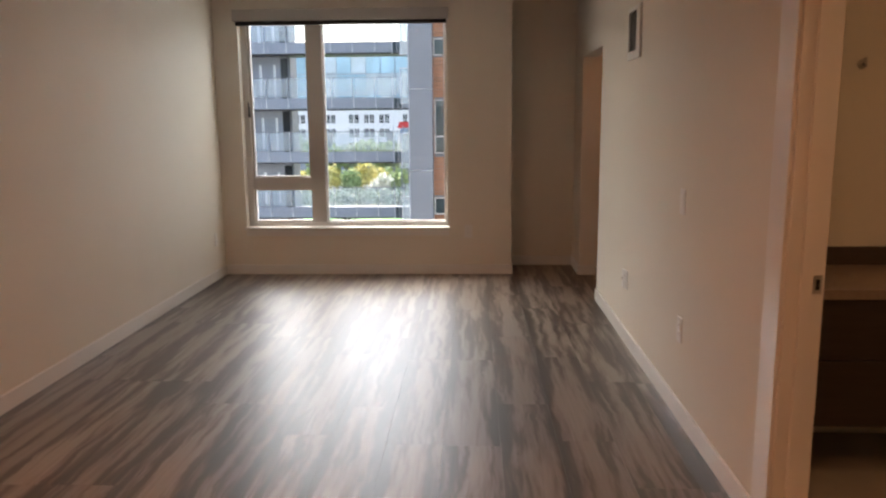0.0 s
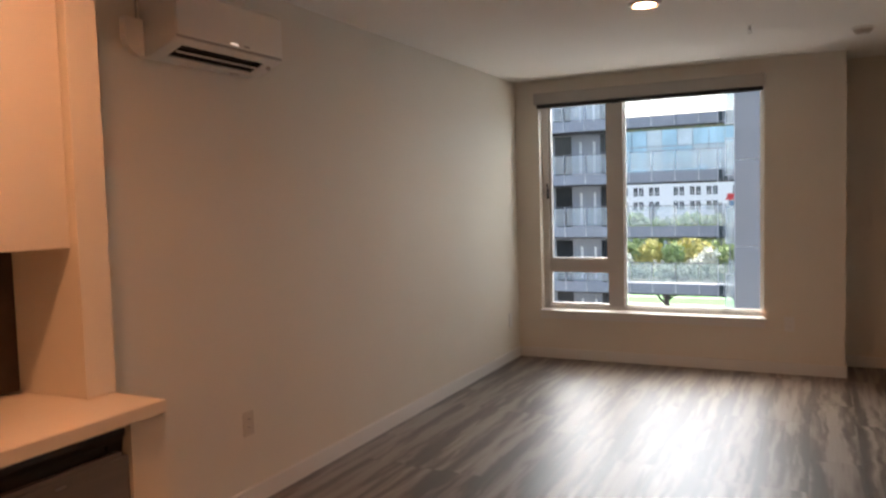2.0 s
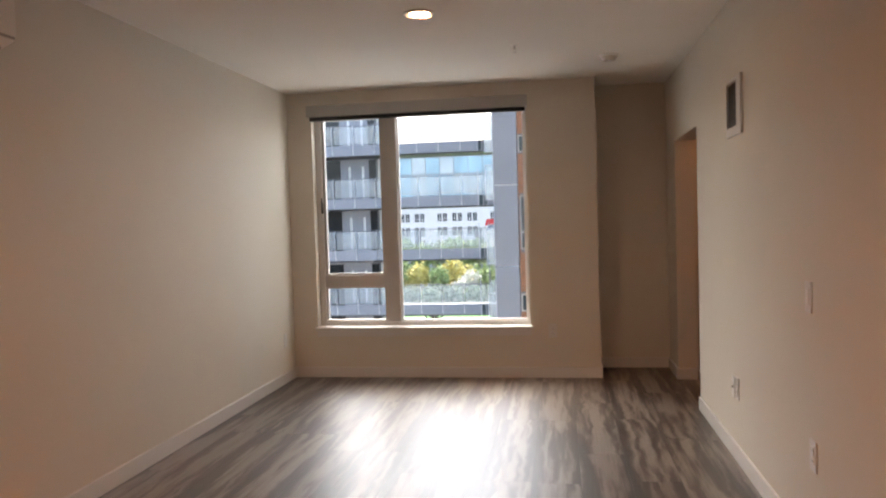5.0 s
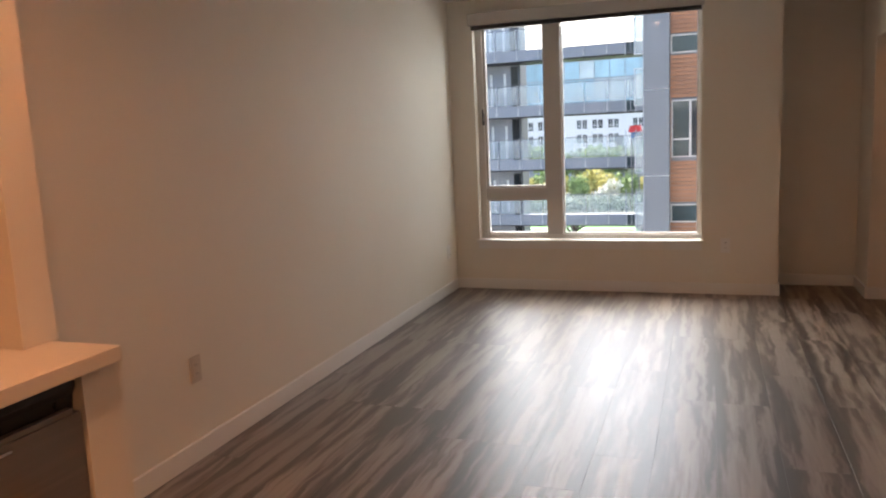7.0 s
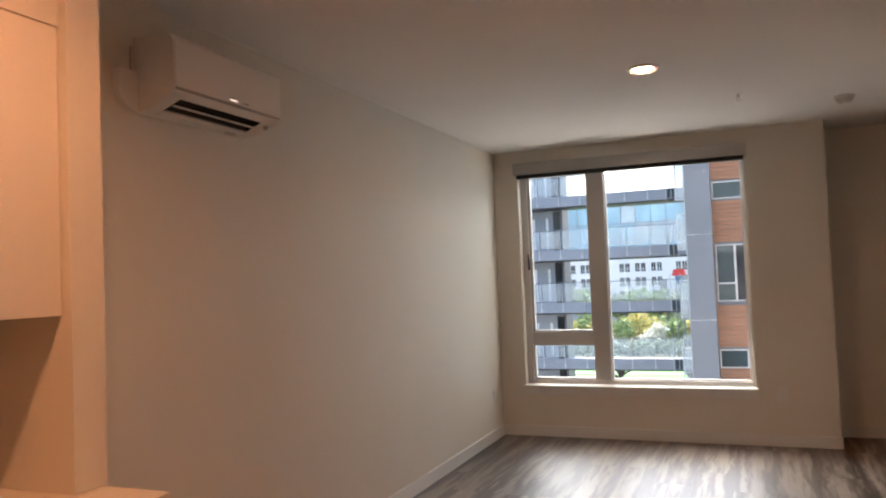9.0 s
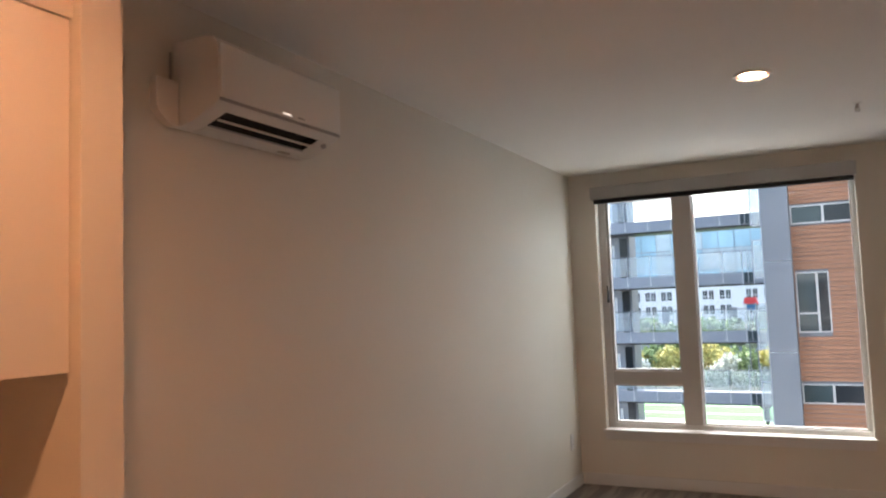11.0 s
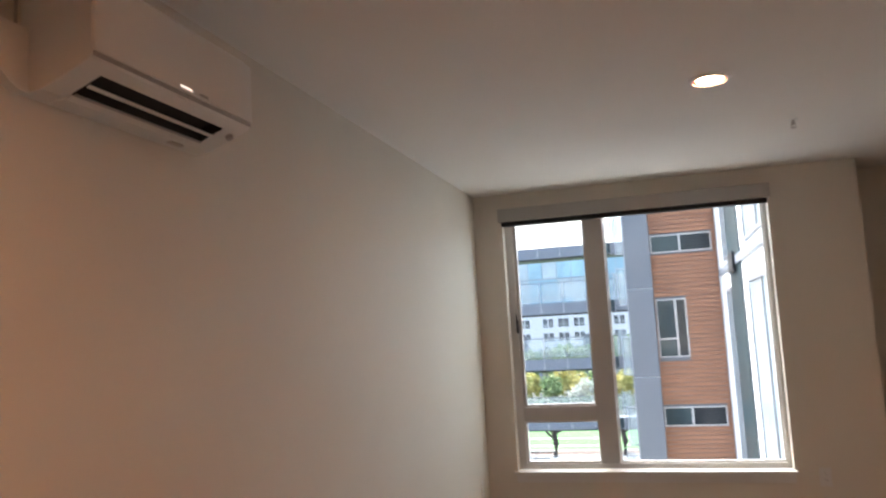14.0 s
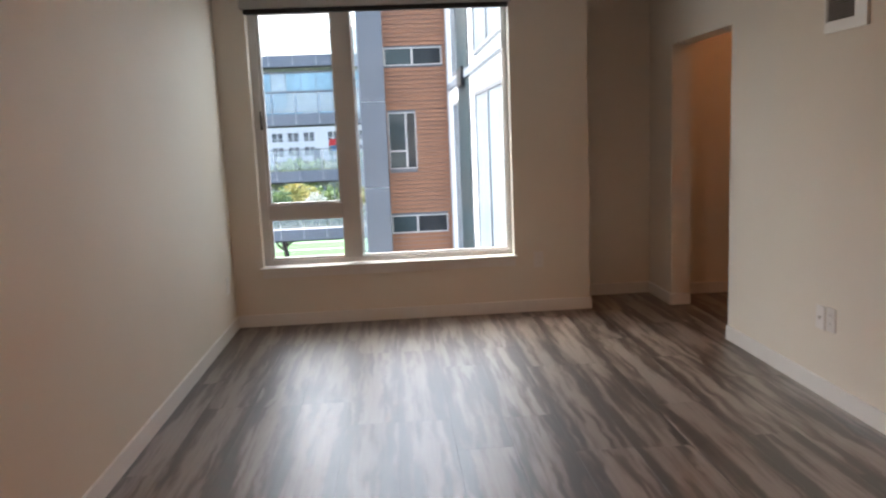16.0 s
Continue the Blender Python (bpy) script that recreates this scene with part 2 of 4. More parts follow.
bm = bmesh.new()
box(bm, 0, WX0, 0, 0.26, -0.1, CEIL + 0.1)
box(bm, WX1, 2.705, 0, 0.26, -0.1, CEIL + 0.1)
box(bm, WX0, WX1, 0, 0.26, -0.1, WZ0 - 0.02)
box(bm, WX0, WX1, 0, 0.26, WZ1, CEIL + 0.1)
box(bm, 2.555, 2.705, 0.26, 0.61, -0.1, CEIL + 0.1)
wall_window = structure("wall_window", bm, M_WALL, "off-white painted wall around the large window", "wall")
structure("wall_alcove", B(2.705, XR + 0.15, 0.46, 0.61, -0.1, CEIL + 0.1), M_WALL, "off-white painted wall at the back of the recess", "wall")

bm = bmesh.new()
OY0, OY1, OZ = -1.04, -0.04, 1.974                 # opening without a door
DY0, DY1, DZ = -5.43, -4.60, 2.03                    # bathroom door
box(bm, XR, XR + 0.15, OY1, 0.46, -0.1, CEIL + 0.1)
box(bm, XR, XR + 0.115, DY1, -3.5, -0.1, CEIL + 0.1)
box(bm, XR, XR + 0.15, -3.5, OY0, -0.1, CEIL + 0.1)
box(bm, XR, XR + 0.15, OY0, OY1, OZ, CEIL + 0.1)
box(bm, XR, XR + 0.115, DY0, DY1, DZ, CEIL + 0.1)
box(bm, XR, XR + 0.15, BACK, DY0, -0.1, CEIL + 0.1)
structure("wall_right", bm, M_WALL, "off-white painted wall with a cased opening and a bathroom door", "wall")
structure("wall_back", B(-0.15, XR + 0.15, BACK - 0.15, BACK, -0.1, CEIL + 0.1), M_WALL, "off-white painted wall behind the kitchen", "wall")
structure("ceiling", B(-0.15, 5.6, BACK - 0.15, 0.61, CEIL, CEIL + 0.2), M_CEIL, "flat white painted plaster ceiling", "ceiling")

# small room behind the opening
for a in ((XR + 0.15, 5.6, 0.30, 0.45), (5.45, 5.6, -2.6, 0.30), (XR + 0.15, 5.45, -2.6, -2.45)):
    structure("wall_closet", B(*a, -0.1, CEIL), M_WALL, "off-white painted wall of the small side room", "wall")
# bathroom walls
for a in ((XR + 0.115, 5.6, -3.65, -3.5), (5.45, 5.6, -6.4, -3.65), (XR + 0.15, 5.45, -6.4, -6.25)):
    structure("wall_bathroom", B(*a, -0.1, CEIL), M_WALL, "off-white painted bathroom wall", "wall")
structure("floor_bathroom", B(XR + 0.05, 5.45, -6.25, -3.65, -0.1, -0.001), M_BATHTILE, "brown-grey bathroom floor", "floor")


def skirting(name, x0, x1, y0, y1):
    """A baseboard with an eased top edge."""
    return structure(name, B(x0, x1, y0, y1, 0.0, 0.092, bev=0.003), M_TRIM, "white painted flat baseboard along the wall", "baseboard")


skirting("baseboard_left", 0, 0.013, -4.885, -0.013)
skirting("baseboard_window", 0, 2.718, -0.013, 0)
skirting("baseboard_jut", 2.705, 2.718, 0.0, 0.447)
skirting("baseboard_alcove", 2.718, XR, 0.447, 0.46)
skirting("baseboard_right_end", XR - 0.013, XR, OY1, 0.447)
skirting("baseboard_jamb", XR, XR + 0.15, OY1 - 0.013, OY1)
skirting("baseboard_right", XR - 0.013, XR, -4.471, OY0)
skirting("baseboard_right_back", XR - 0.013, XR, BACK, -5.559)
skirting("baseboard_closet", XR + 0.15, 5.45, 0.287, 0.30)


# ---- window ----
def build_window():
    w = thing("window_1", ((WX0 + WX1) / 2, 0.12, WZ0), "large taupe vinyl window with one fixed pane and an awning pane", "window")
    w["kind"] = "structure"
    y0, y1 = 0.085, 0.165

    def bar(x0, x1, ya, yb, z0, z1, bev=0.0):
        return B(x0 + 0.016, x1 + 0.016, ya, yb, z0 + 0.008, z1 + 0.008, bev=bev)

    part("window_frame", bar(0.205, 0.262, y0, y1, 0.440, 2.365, bev=0.004), M_VINYL, w)
    for a in ((2.078, 2.105, y0, y1, 0.440, 2.365), (0.262, 2.078, y0, y1, 0.440, 0.478), (0.262, 2.078, y0, y1, 2.31, 2.365)):
        part("window_frame", bar(*a, bev=0.004), M_VINYL, w)
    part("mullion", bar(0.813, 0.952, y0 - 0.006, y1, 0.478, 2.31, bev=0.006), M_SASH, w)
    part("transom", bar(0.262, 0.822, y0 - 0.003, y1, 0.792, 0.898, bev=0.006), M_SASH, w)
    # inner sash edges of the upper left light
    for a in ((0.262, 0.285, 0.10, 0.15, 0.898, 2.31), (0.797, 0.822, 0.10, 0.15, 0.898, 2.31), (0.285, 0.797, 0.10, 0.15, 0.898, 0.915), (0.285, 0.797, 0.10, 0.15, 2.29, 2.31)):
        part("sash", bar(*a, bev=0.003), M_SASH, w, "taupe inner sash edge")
    for a in ((0.262, 0.278, 0.10, 0.15, 0.478, 0.792), (0.808, 0.822, 0.10, 0.15, 0.478, 0.792), (0.278, 0.808, 0.10, 0.15, 0.478, 0.494), (0.278, 0.808, 0.10, 0.15, 0.778, 0.792)):
        part("sash", bar(*a, bev=0.003), M_VINYL, w, "white awning sash edge")
    for a in ((0.956, 0.966, 0.11, 0.15, 0.478, 2.31), (2.066, 2.078, 0.11, 0.15, 0.478, 2.31), (0.966, 2.066, 0.11, 0.15, 0.478, 0.490)):
        part("glazing_bead", bar(*a, bev=0.002), M_VINYL, w)
    for a in ((0.28, 0.80, 0.905, 2.30), (0.27, 0.815, 0.485, 0.786), (0.960, 2.072, 0.484, 2.31)):
        part("pane", bar(a[0], a[1], 0.124, 0.130, a[2], a[3]), M_GLASS, w, "clear glass")
    latch = part("latch", bar(0.250, 0.268, 0.062, 0.086, 1.46, 1.56, bev=0.005), M_BLACK, w, "black sash lock")
    part("latch_lever", bar(0.255, 0.265, 0.045, 0.064, 1.49, 1.60, bev=0.004), M_BLACK, latch)
    part("window_sill", bar(0.185, 2.125, -0.032, 0.085, 0.418, 0.440, bev=0.004), M_TRIM, w, "white painted stool board")
    part("apron", bar(0.200, 2.110, -0.014, 0.0, 0.360, 0.418, bev=0.003), M_TRIM, w, "white painted apron strip")
    return w


build_window()


def build_shade():
    s = thing("roller_shade", (1.15, -0.03, 2.30), "rolled-up roller shade in a grey cassette above the window", "shade")
    part("cassette", B(0.205, 2.130, -0.075, 0.0, 2.316, 2.416, bev=0.006), M_SHADE, s)
    part("cloth_roll", B(0.222, 2.116, -0.055, -0.01, 2.282, 2.316, bev=0.008), M_SHADECLOTH, s, "black rolled shade cloth edge")
    for x in (0.201, 2.130):
        part("end_cap", B(x, x + 0.004, -0.074, -0.001, 2.317, 2.415), M_SHADE, s)
    return s


build_shade()


# ---- ceiling fixtures ----
def downlight(x, y, lens, label, group="", deep=0.014):
    d = thing("downlight", (x, y, CEIL), label, "light", group)
    part("trim_ring", ring(bmesh.new(), (x, y), 0.073, 0.090, CEIL - deep, CEIL), M_PLASTIC, d, "white trim ring")
    part("lens", disc(bmesh.new(), (x, y, CEIL - 0.005), (0, 0, 1), 0.056, 0.056, 0.004), lens, d, "glowing warm lens")
    part("lens_edge", ring(bmesh.new(), (x, y), 0.0565, 0.073, CEIL - 0.009, CEIL), M_RIM, d, "dimly glowing orange lens edge")
    return d


downlight(1.639, -2.285, M_LENS_SOFT, "lit round recessed ceiling light with a white trim")
# the third light is unseen, added to warm the right wall
for x, y, lens in ((1.0, -5.45, M_LENS), (1.04, -6.93, M_LENS_LOW), (2.5, -6.45, M_LENS_ENTRYFILL)):
    downlight(x, y, lens, "lit warm recessed ceiling light over the kitchen; the entry one is added", "kitchen lights", 0.028)
downlight(4.2, -0.40, M_LENS_DIM, "dim warm recessed light of the side room")
downlight(4.5, -5.3, M_LENS_BATH, "dim warm recessed light of the bathroom")


def sprinkler(x, y):
    s = thing("fire_sprinkler", (x, y, CEIL), "small white pendent fire sprinkler on the ceiling", "sprinkler")
    part("escutcheon", disc(bmesh.new(), (x, y, CEIL - 0.006), (0, 0, 1), 0.020, 0.026, 0.006, 24), M_PLASTIC, s)
    part("stem", disc(bmesh.new(), (x, y, CEIL - 0.032), (0, 0, 1), 0.006, 0.008, 0.026, 12), M_NICKEL, s, "nickel stem")
    for dx in (-0.012, 0.009):
        part("arm", B(x + dx, x + dx + 0.003, y - 0.003, y + 0.003, CEIL - 0.046, CEIL - 0.018), M_NICKEL, s)
    part("deflector", disc(bmesh.new(), (x, y, CEIL - 0.049), (0, 0, 1), 0.015, 0.015, 0.003, 16), M_NICKEL, s, "nickel deflector plate")


sprinkler(2.111, -1.347)


def smoke_detector(x, y):
    s = thing("smoke_detector", (x, y, CEIL), "round white smoke detector on the ceiling", "detector")
    part("base", disc(bmesh.new(), (x, y, CEIL - 0.012), (0, 0, 1), 0.066, 0.068, 0.012), M_PLASTIC, s)
    part("cover", disc(bmesh.new(), (x, y, CEIL - 0.040), (0, 0, 1), 0.042, 0.060, 0.026), M_PLATE, s)
    part("test_button", disc(bmesh.new(), (x, y, CEIL - 0.043), (0, 0, 1), 0.012, 0.013, 0.004, 16), M_PLASTIC, s)


smoke_detector(2.77, -0.844)


# ---- wall plates and register ----
def wall_plate(wall, u, z, kind="outlet", paint=None):
    """A plate on a wall: wall 'L' (x=0), 'R' (x=XR) or 'W' (y=0); u is its place along the wall."""
    word = {"outlet": ("power_outlet", "white duplex power outlet plate on the wall", "outlet"),
            "switch": ("light_switch", "white rocker switch plate on the wall", "switch"),
            "jack": ("cable_jack", "white cable jack plate on the wall", "outlet")}[kind]

    def slab(du0, du1, z0, z1, d0, d1, bev=0.0):
        if wall == "L":
            return B(d0, d1, u + du0, u + du1, z + z0, z + z1, bev=bev)
        if wall == "R":
            return B(XR - d1, XR - d0, u + du0, u + du1, z + z0, z + z1, bev=bev)
        return B(u + du0, u + du1, -d1, -d0, z + z0, z + z1, bev=bev)

    at = {"L": (0, u, z), "R": (XR, u, z), "W": (u, 0, z)}[wall]
    p = thing(word[0], at, word[1], word[2])
    part("plate", slab(-0.037, 0.037, -0.060, 0.060, 0.0, 0.006, 0.002), paint or M_TRIM, p)
    if kind == "outlet":
        for dz in (-0.021, 0.021):
            r = part("receptacle", slab(-0.017, 0.017, dz - 0.0145, dz + 0.0145, 0.006, 0.0085, 0.001), paint or M_TRIM, p)
            for du in (-0.0075, 0.0055):
                part("slot", slab(du, du + 0.002, dz - 0.004, dz + 0.006, 0.0085, 0.0088), M_SLOT, r, "black slot")
    elif kind == "switch":
        part("rocker", slab(-0.016, 0.016, -0.032, 0.032, 0.006, 0.010, 0.002), M_PLASTIC, p)
    else:
        part("socket", slab(-0.007, 0.007, -0.007, 0.007, 0.006, 0.014, 0.002), M_NICKEL, p, "threaded metal socket")
    return p


wall_plate("L", -3.795, 0.414, "outlet", M_PLATE)
wall_plate("L", -0.24, 0.372)
wall_plate("W", 2.307, 0.406)
wall_plate("R", -2.190, 0.405)
wall_plate("R", -2.098, 0.398, "jack")
wall_plate("R", -3.416, 1.037, "switch")
wall_plate("R", -3.454, 0.430)


def register():
    y0, y1, z0, z1 = -2.395, -2.060, 1.782, 2.090
    r = thing("air_register", (XR, (y0 + y1) / 2, z0), "white steel air register with dark louvers high on the wall", "vent")
    gy0, gy1, gz0, gz1 = y0 + 0.095, y1 - 0.018, z0 + 0.05, z1 - 0.022
    part("backing", B(XR - 0.004, XR - 0.001, gy0, gy1, gz0, gz1), M_DARK, r, "dark duct behind the louvers")
    for a in ((y0, gy0, z0, z1), (gy1, y1, z0, z1), (gy0, gy1, z0, gz0), (gy0, gy1, gz1, z1)):
        part("frame", B(XR - 0.014, XR, *a, bev=0.002), M_TRIM, r)
    n = 22
    for k in range(n):
        z = gz0 + (k + 0.5) * (gz1 - gz0) / n
        part("slat", extrude_y(bmesh.new(), [(XR - 0.012, z - 0.004), (XR - 0.011, z - 0.004), (XR - 0.005, z + 0.002), (XR - 0.006, z + 0.002)], gy0, gy1), M_SHADE, r)


register()


# ---- air conditioner ----
def air_conditioner():
    y0, y1 = -4.340, -3.670
    a = thing("air_conditioner", (0, (y0 + y1) / 2, 2.098), "white split air conditioner high on the wall with its flap open", "air conditioner")
    body = [(0.0, 2.1), (0.0, 2.386), (0.150, 2.386), (0.178, 2.377), (0.194, 2.352), (0.198, 2.312), (0.198, 2.17), (0.192, 2.16), (0.160, 2.144), (0.160, 2.176), (0.076, 2.156), (0.076, 2.109), (0.06, 2.102)]
    part("housing", extrude_y(bmesh.new(), body, y0 + 0.072, y1 - 0.088), M_PLASTIC, a)
    solid = [(0.0, 2.1), (0.0, 2.386), (0.150, 2.386), (0.178, 2.377), (0.194, 2.352), (0.198, 2.312), (0.198, 2.17), (0.192, 2.16), (0.165, 2.146), (0.06, 2.106)]
    part("end_cap", extrude_y(bmesh.new(), solid, y0, y0 + 0.072), M_PLASTIC, a)
    part("end_cap", extrude_y(bmesh.new(), solid, y1 - 0.088, y1), M_PLASTIC, a)
    part("front_panel", B(0.198, 0.206, y0 + 0.002, y1 - 0.002, 2.176, 2.354, bev=0.003), M_PLASTIC, a)
    part("panel_gap", B(0.1975, 0.2, y0 + 0.003, y1 - 0.003, 2.165, 2.176), M_SHADE, a, "shadowed seam under the front panel")
    # near-black sheet paints the shade inside the white outlet recess
    part("outlet_shade", extrude_y(bmesh.new(), [(0.077, 2.155), (0.159, 2.1745), (0.159, 2.1725), (0.079, 2.153), (0.079, 2.112), (0.077, 2.111)], y0 + 0.073, y1 - 0.089), M_DARK, a, "dark lining for the shade in the air outlet")
    part("flap", extrude_y(bmesh.new(), [(0.116, 2.1245), (0.126, 2.129), (0.1265, 2.127), (0.1165, 2.1225)], y0 + 0.075, y1 - 0.091), M_PLASTIC, a, "white louver flap")
    part("flap", extrude_y(bmesh.new(), [(0.080, 2.1105), (0.086, 2.1132), (0.0865, 2.1112), (0.0805, 2.1085)], y0 + 0.075, y1 - 0.091), M_SHADE, a, "grey lower louver")
    # end sheets carry the same painted shade over the recess sides
    for ya, yb in ((y0 + 0.0725, y0 + 0.0745), (y1 - 0.0905, y1 - 0.0885)):
        part("outlet_side_shade", extrude_y(bmesh.new(), [(0.080, 2.1125), (0.159, 2.1455), (0.159, 2.1725), (0.080, 2.153)], ya, yb), M_DARK, a, "dark lining for the shade in the air outlet")
    part("display", B(0.206, 0.2075, -4.030, -3.980, 2.185, 2.19, bev=0.0005), M_DISPLAY, a, "small lit display bar")
    part("maker_mark", B(0.206, 0.2066, -3.945, -3.905, 2.184, 2.191), M_SHADE, a, "small grey mark")
    part("sensor", disc(bmesh.new(), (0.15, y1 - 0.045, 2.134), (0.35, 0, -1), 0.012, 0.010, 0.012, 16), M_SHADE, a, "round grey sensor")
    part("drain_mark", B(0.03, 0.045, -3.85, -3.79, 2.097, 2.104), M_PLATE, a)
    return a


air_conditioner()


def line_cover():
    c = thing("pipe_cover", (0, -4.391, 2.098), "white plastic pipe cover on the wall beside the air conditioner", "pipe cover")
    bm = bmesh.new()
    prof = [(-4.348, 2.098), (-4.348, 2.248), (-4.436, 2.248), (-4.440, 2.244), (-4.440, 2.153), (-4.428, 2.133), (-4.398, 2.11), (-4.371, 2.098)]
    a = [bm.verts.new((0.0, y, z)) for y, z in prof]
    b = [bm.verts.new((0.032, y, z)) for y, z in prof]
    bm.faces.new(a)
    bm.faces.new(b[::-1])
    for k in range(len(prof)):
        bm.faces.new((a[k], a[(k + 1) % len(prof)], b[(k + 1) % len(prof)], b[k]))
    part("cover", bm, M_PLASTIC, c)
    part("cable", tube(bmesh.new(), [(0.008, -4.361, 2.248), (0.008, -4.361, 2.298), (0.008, -4.360, 2.348)], [0.004] * 3), M_SHADE, c, "thin grey cable")


line_cover()


# ---- kitchen ----
structure("wall_stub", B(0, 0.412, -5.006, -4.892, 0.876, CEIL), M_WALL, "white painted end wall of the kitchen recess", "wall")
structure("wall_stub_low", B(0, 0.620, -5.022, -4.885, 0.0, 0.831), M_WALL, "white painted low end panel under the worktop", "wall")
structure("soffit", B(0, 0.384, BACK, -5.007, 2.168, CEIL), M_WALL, "white painted soffit above the kitchen cabinets", "soffit")

w = thing("worktop", (0.32, -6.0, 0.83), "pale quartz kitchen worktop with a square front edge", "worktop")
part("slab", B(0.0, 0.630, BACK, -4.905, 0.854, 0.874, bev=0.001), M_STONE, w)
part("front_edge", B(0.6305, 0.650, BACK, -4.905, 0.832, 0.874, bev=0.003), M_STONE, w, "built-up square front edge")
part("end_edge", B(0.0, 0.630, -4.925, -4.906, 0.832, 0.8535), M_STONE, w)
part("batten", B(0.02, 0.628, BACK, -4.929, 0.832, 0.8535), M_CAB, w)


def upper_cabinet(y0, y1):
    c = thing("wall_cabinet", (0.17, (y0 + y1) / 2, 1.373), "white flat-front kitchen wall cabinet, closed", "cabinet", "kitchen wall cabinets")
    part("body", B(0.0, 0.360, y0, y1, 1.373, 2.166), M_CAB, c)
    part("door", B(0.362, 0.382, y0 + 0.002, y1 - 0.002, 1.363, 2.164, bev=0.0015), M_CAB, c)


for y in (-5.456, -5.906, -6.356, -6.806, -7.256):
    upper_cabinet(y + 0.002, y + 0.445)


def dishwasher():
    y0, y1 = -5.627, -5.025
    d = thing("dishwasher", (0.3, (y0 + y1) / 2, 0.0), "dark stainless steel dishwasher under the worktop", "dishwasher")
    part("body", B(0.02, 0.575, y0 + 0.003, y1 - 0.003, 0.10, 0.819), M_BLACK, d)
    part("door", B(0.577, 0.612, y0 + 0.003, y1 - 0.004, 0.10, 0.729, bev=0.004), M_STEEL, d)
    # pocket handle: a recessed dark channel under a lip
    part("pocket", extrude_y(bmesh.new(), [(0.577, 0.731), (0.585, 0.731), (0.590, 0.774), (0.602, 0.796), (0.602, 0.814), (0.577, 0.814)], y0 + 0.003, y1 - 0.004), M_BLACK, d, "black pocket handle")
    part("handle_lip", B(0.590, 0.612, y0 + 0.03, y1 - 0.03, 0.730, 0.746, bev=0.004), M_STEEL, d)
    part("badge", B(0.612, 0.6132, y1 - 0.255, y1 - 0.22, 0.704, 0.710), M_CHROME, d, "small bright badge")
    part("toe_kick", B(0.52, 0.54, y0 + 0.003, y1 - 0.004, 0.0, 0.098), M_BLACK, d)


dishwasher()


def base_cabinet(y0, y1):
    c = thing("base_cabinet", (0.3, (y0 + y1) / 2, 0.0), "white flat-front kitchen base cabinet, closed", "cabinet", "kitchen base cabinets")
    part("body", B(0.02, 0.585, y0, y1, 0.10, 0.830), M_CAB, c)
    part("door", B(0.587, 0.606, y0 + 0.002, y1 - 0.002, 0.11, 0.819, bev=0.0015), M_CAB, c)
    part("toe_kick", B(0.50, 0.52, y0, y1, 0.0, 0.098), M_BLACK, c)


for y in (-6.235, -6.845, -7.455):
    base_cabinet(y + 0.003, y + 0.605)
structure("backsplash", B(0.0, 0.085, -7.5, -5.008, 0.876, 1.372), M_BSPLASH, "dark tiled kitchen backsplash", "backsplash")

# ---- bathroom door frame and vanity ----
f = thing("door_1", (XR, (DY0 + DY1) / 2, 0.0), "white painted door frame of the bathroom, door swung out of sight", "door")
f["kind"] = "structure"
for a in ((XR - 0.014, XR, DY1 - 0.006, DY1 + 0.128, 0.0, DZ + 0.128), (XR - 0.014, XR, DY0 - 0.128, DY0 + 0.006, 0.0, DZ + 0.128), (XR - 0.014, XR, DY0 + 0.006, DY1 - 0.006, DZ - 0.006, DZ + 0.128)):
    part("casing", B(*a, bev=0.006), M_TRIM, f)
for a in ((XR - 0.002, XR + 0.117, DY1 - 0.018, DY1, 0.0, DZ), (XR - 0.002, XR + 0.117, DY0, DY0 + 0.018, 0.0, DZ), (XR - 0.002, XR + 0.117, DY0 + 0.018, DY1 - 0.018, DZ - 0.018, DZ)):
    part("jamb", B(*a, bev=0.002), M_TRIM, f)
part("door_stop", B(XR + 0.040, XR + 0.070, DY1 - 0.030, DY1 - 0.018, 0.0, DZ - 0.018, bev=0.002), M_TRIM, f)
sp = part("strike_plate", B(XR + 0.082, XR + 0.108, DY1 - 0.0205, DY1 - 0.018, 0.872, 0.932, bev=0.001), M_NICKEL, f, "nickel strike plate")
part("strike_hole", B(XR + 0.089, XR + 0.101, DY1 - 0.0215, DY1 - 0.0205, 0.885, 0.919), M_SLOT, sp, "dark latch hole")


def vanity():
    y0, y1, x0, x1 = -4.15, -3.65, 3.52, 4.72
    v = thing("vanity", (4.1, -3.9, 0.23), "espresso wall-hung bathroom vanity with bar pulls", "vanity")
    part("body", B(x0, x1, y0 + 0.02, y1, 0.23, 0.745), M_ESPRESSO, v)
    for k in range(2):
        xa, xb = x0 + k * 0.6, x0 + (k + 1) * 0.6
        for za, zb in ((0.235, 0.498), (0.504, 0.741)):
            dr = part("drawer_front", B(xa + 0.003, xb - 0.003, y0, y0 + 0.019, za, zb, bev=0.002), M_ESPRESSO, v)
            part("bar_pull", B((xa + xb) / 2 + 0.10, (xa + xb) / 2 + 0.20, y0 - 0.022, y0 - 0.012, zb - 0.03, zb - 0.02, bev=0.003), M_CHROME, dr, "chrome bar pull")
    t = part("top", B(x0 - 0.02, x1 + 0.01, y0 - 0.02, y1, 0.746, 0.783, bev=0.003), M_VTOP, v, "brown stone top")
    part("upstand", B(x0 - 0.02, x1 + 0.01, y1 - 0.02, y1, 0.784, 0.863, bev=0.002), M_BSPLASH, v, "dark stone upstand")


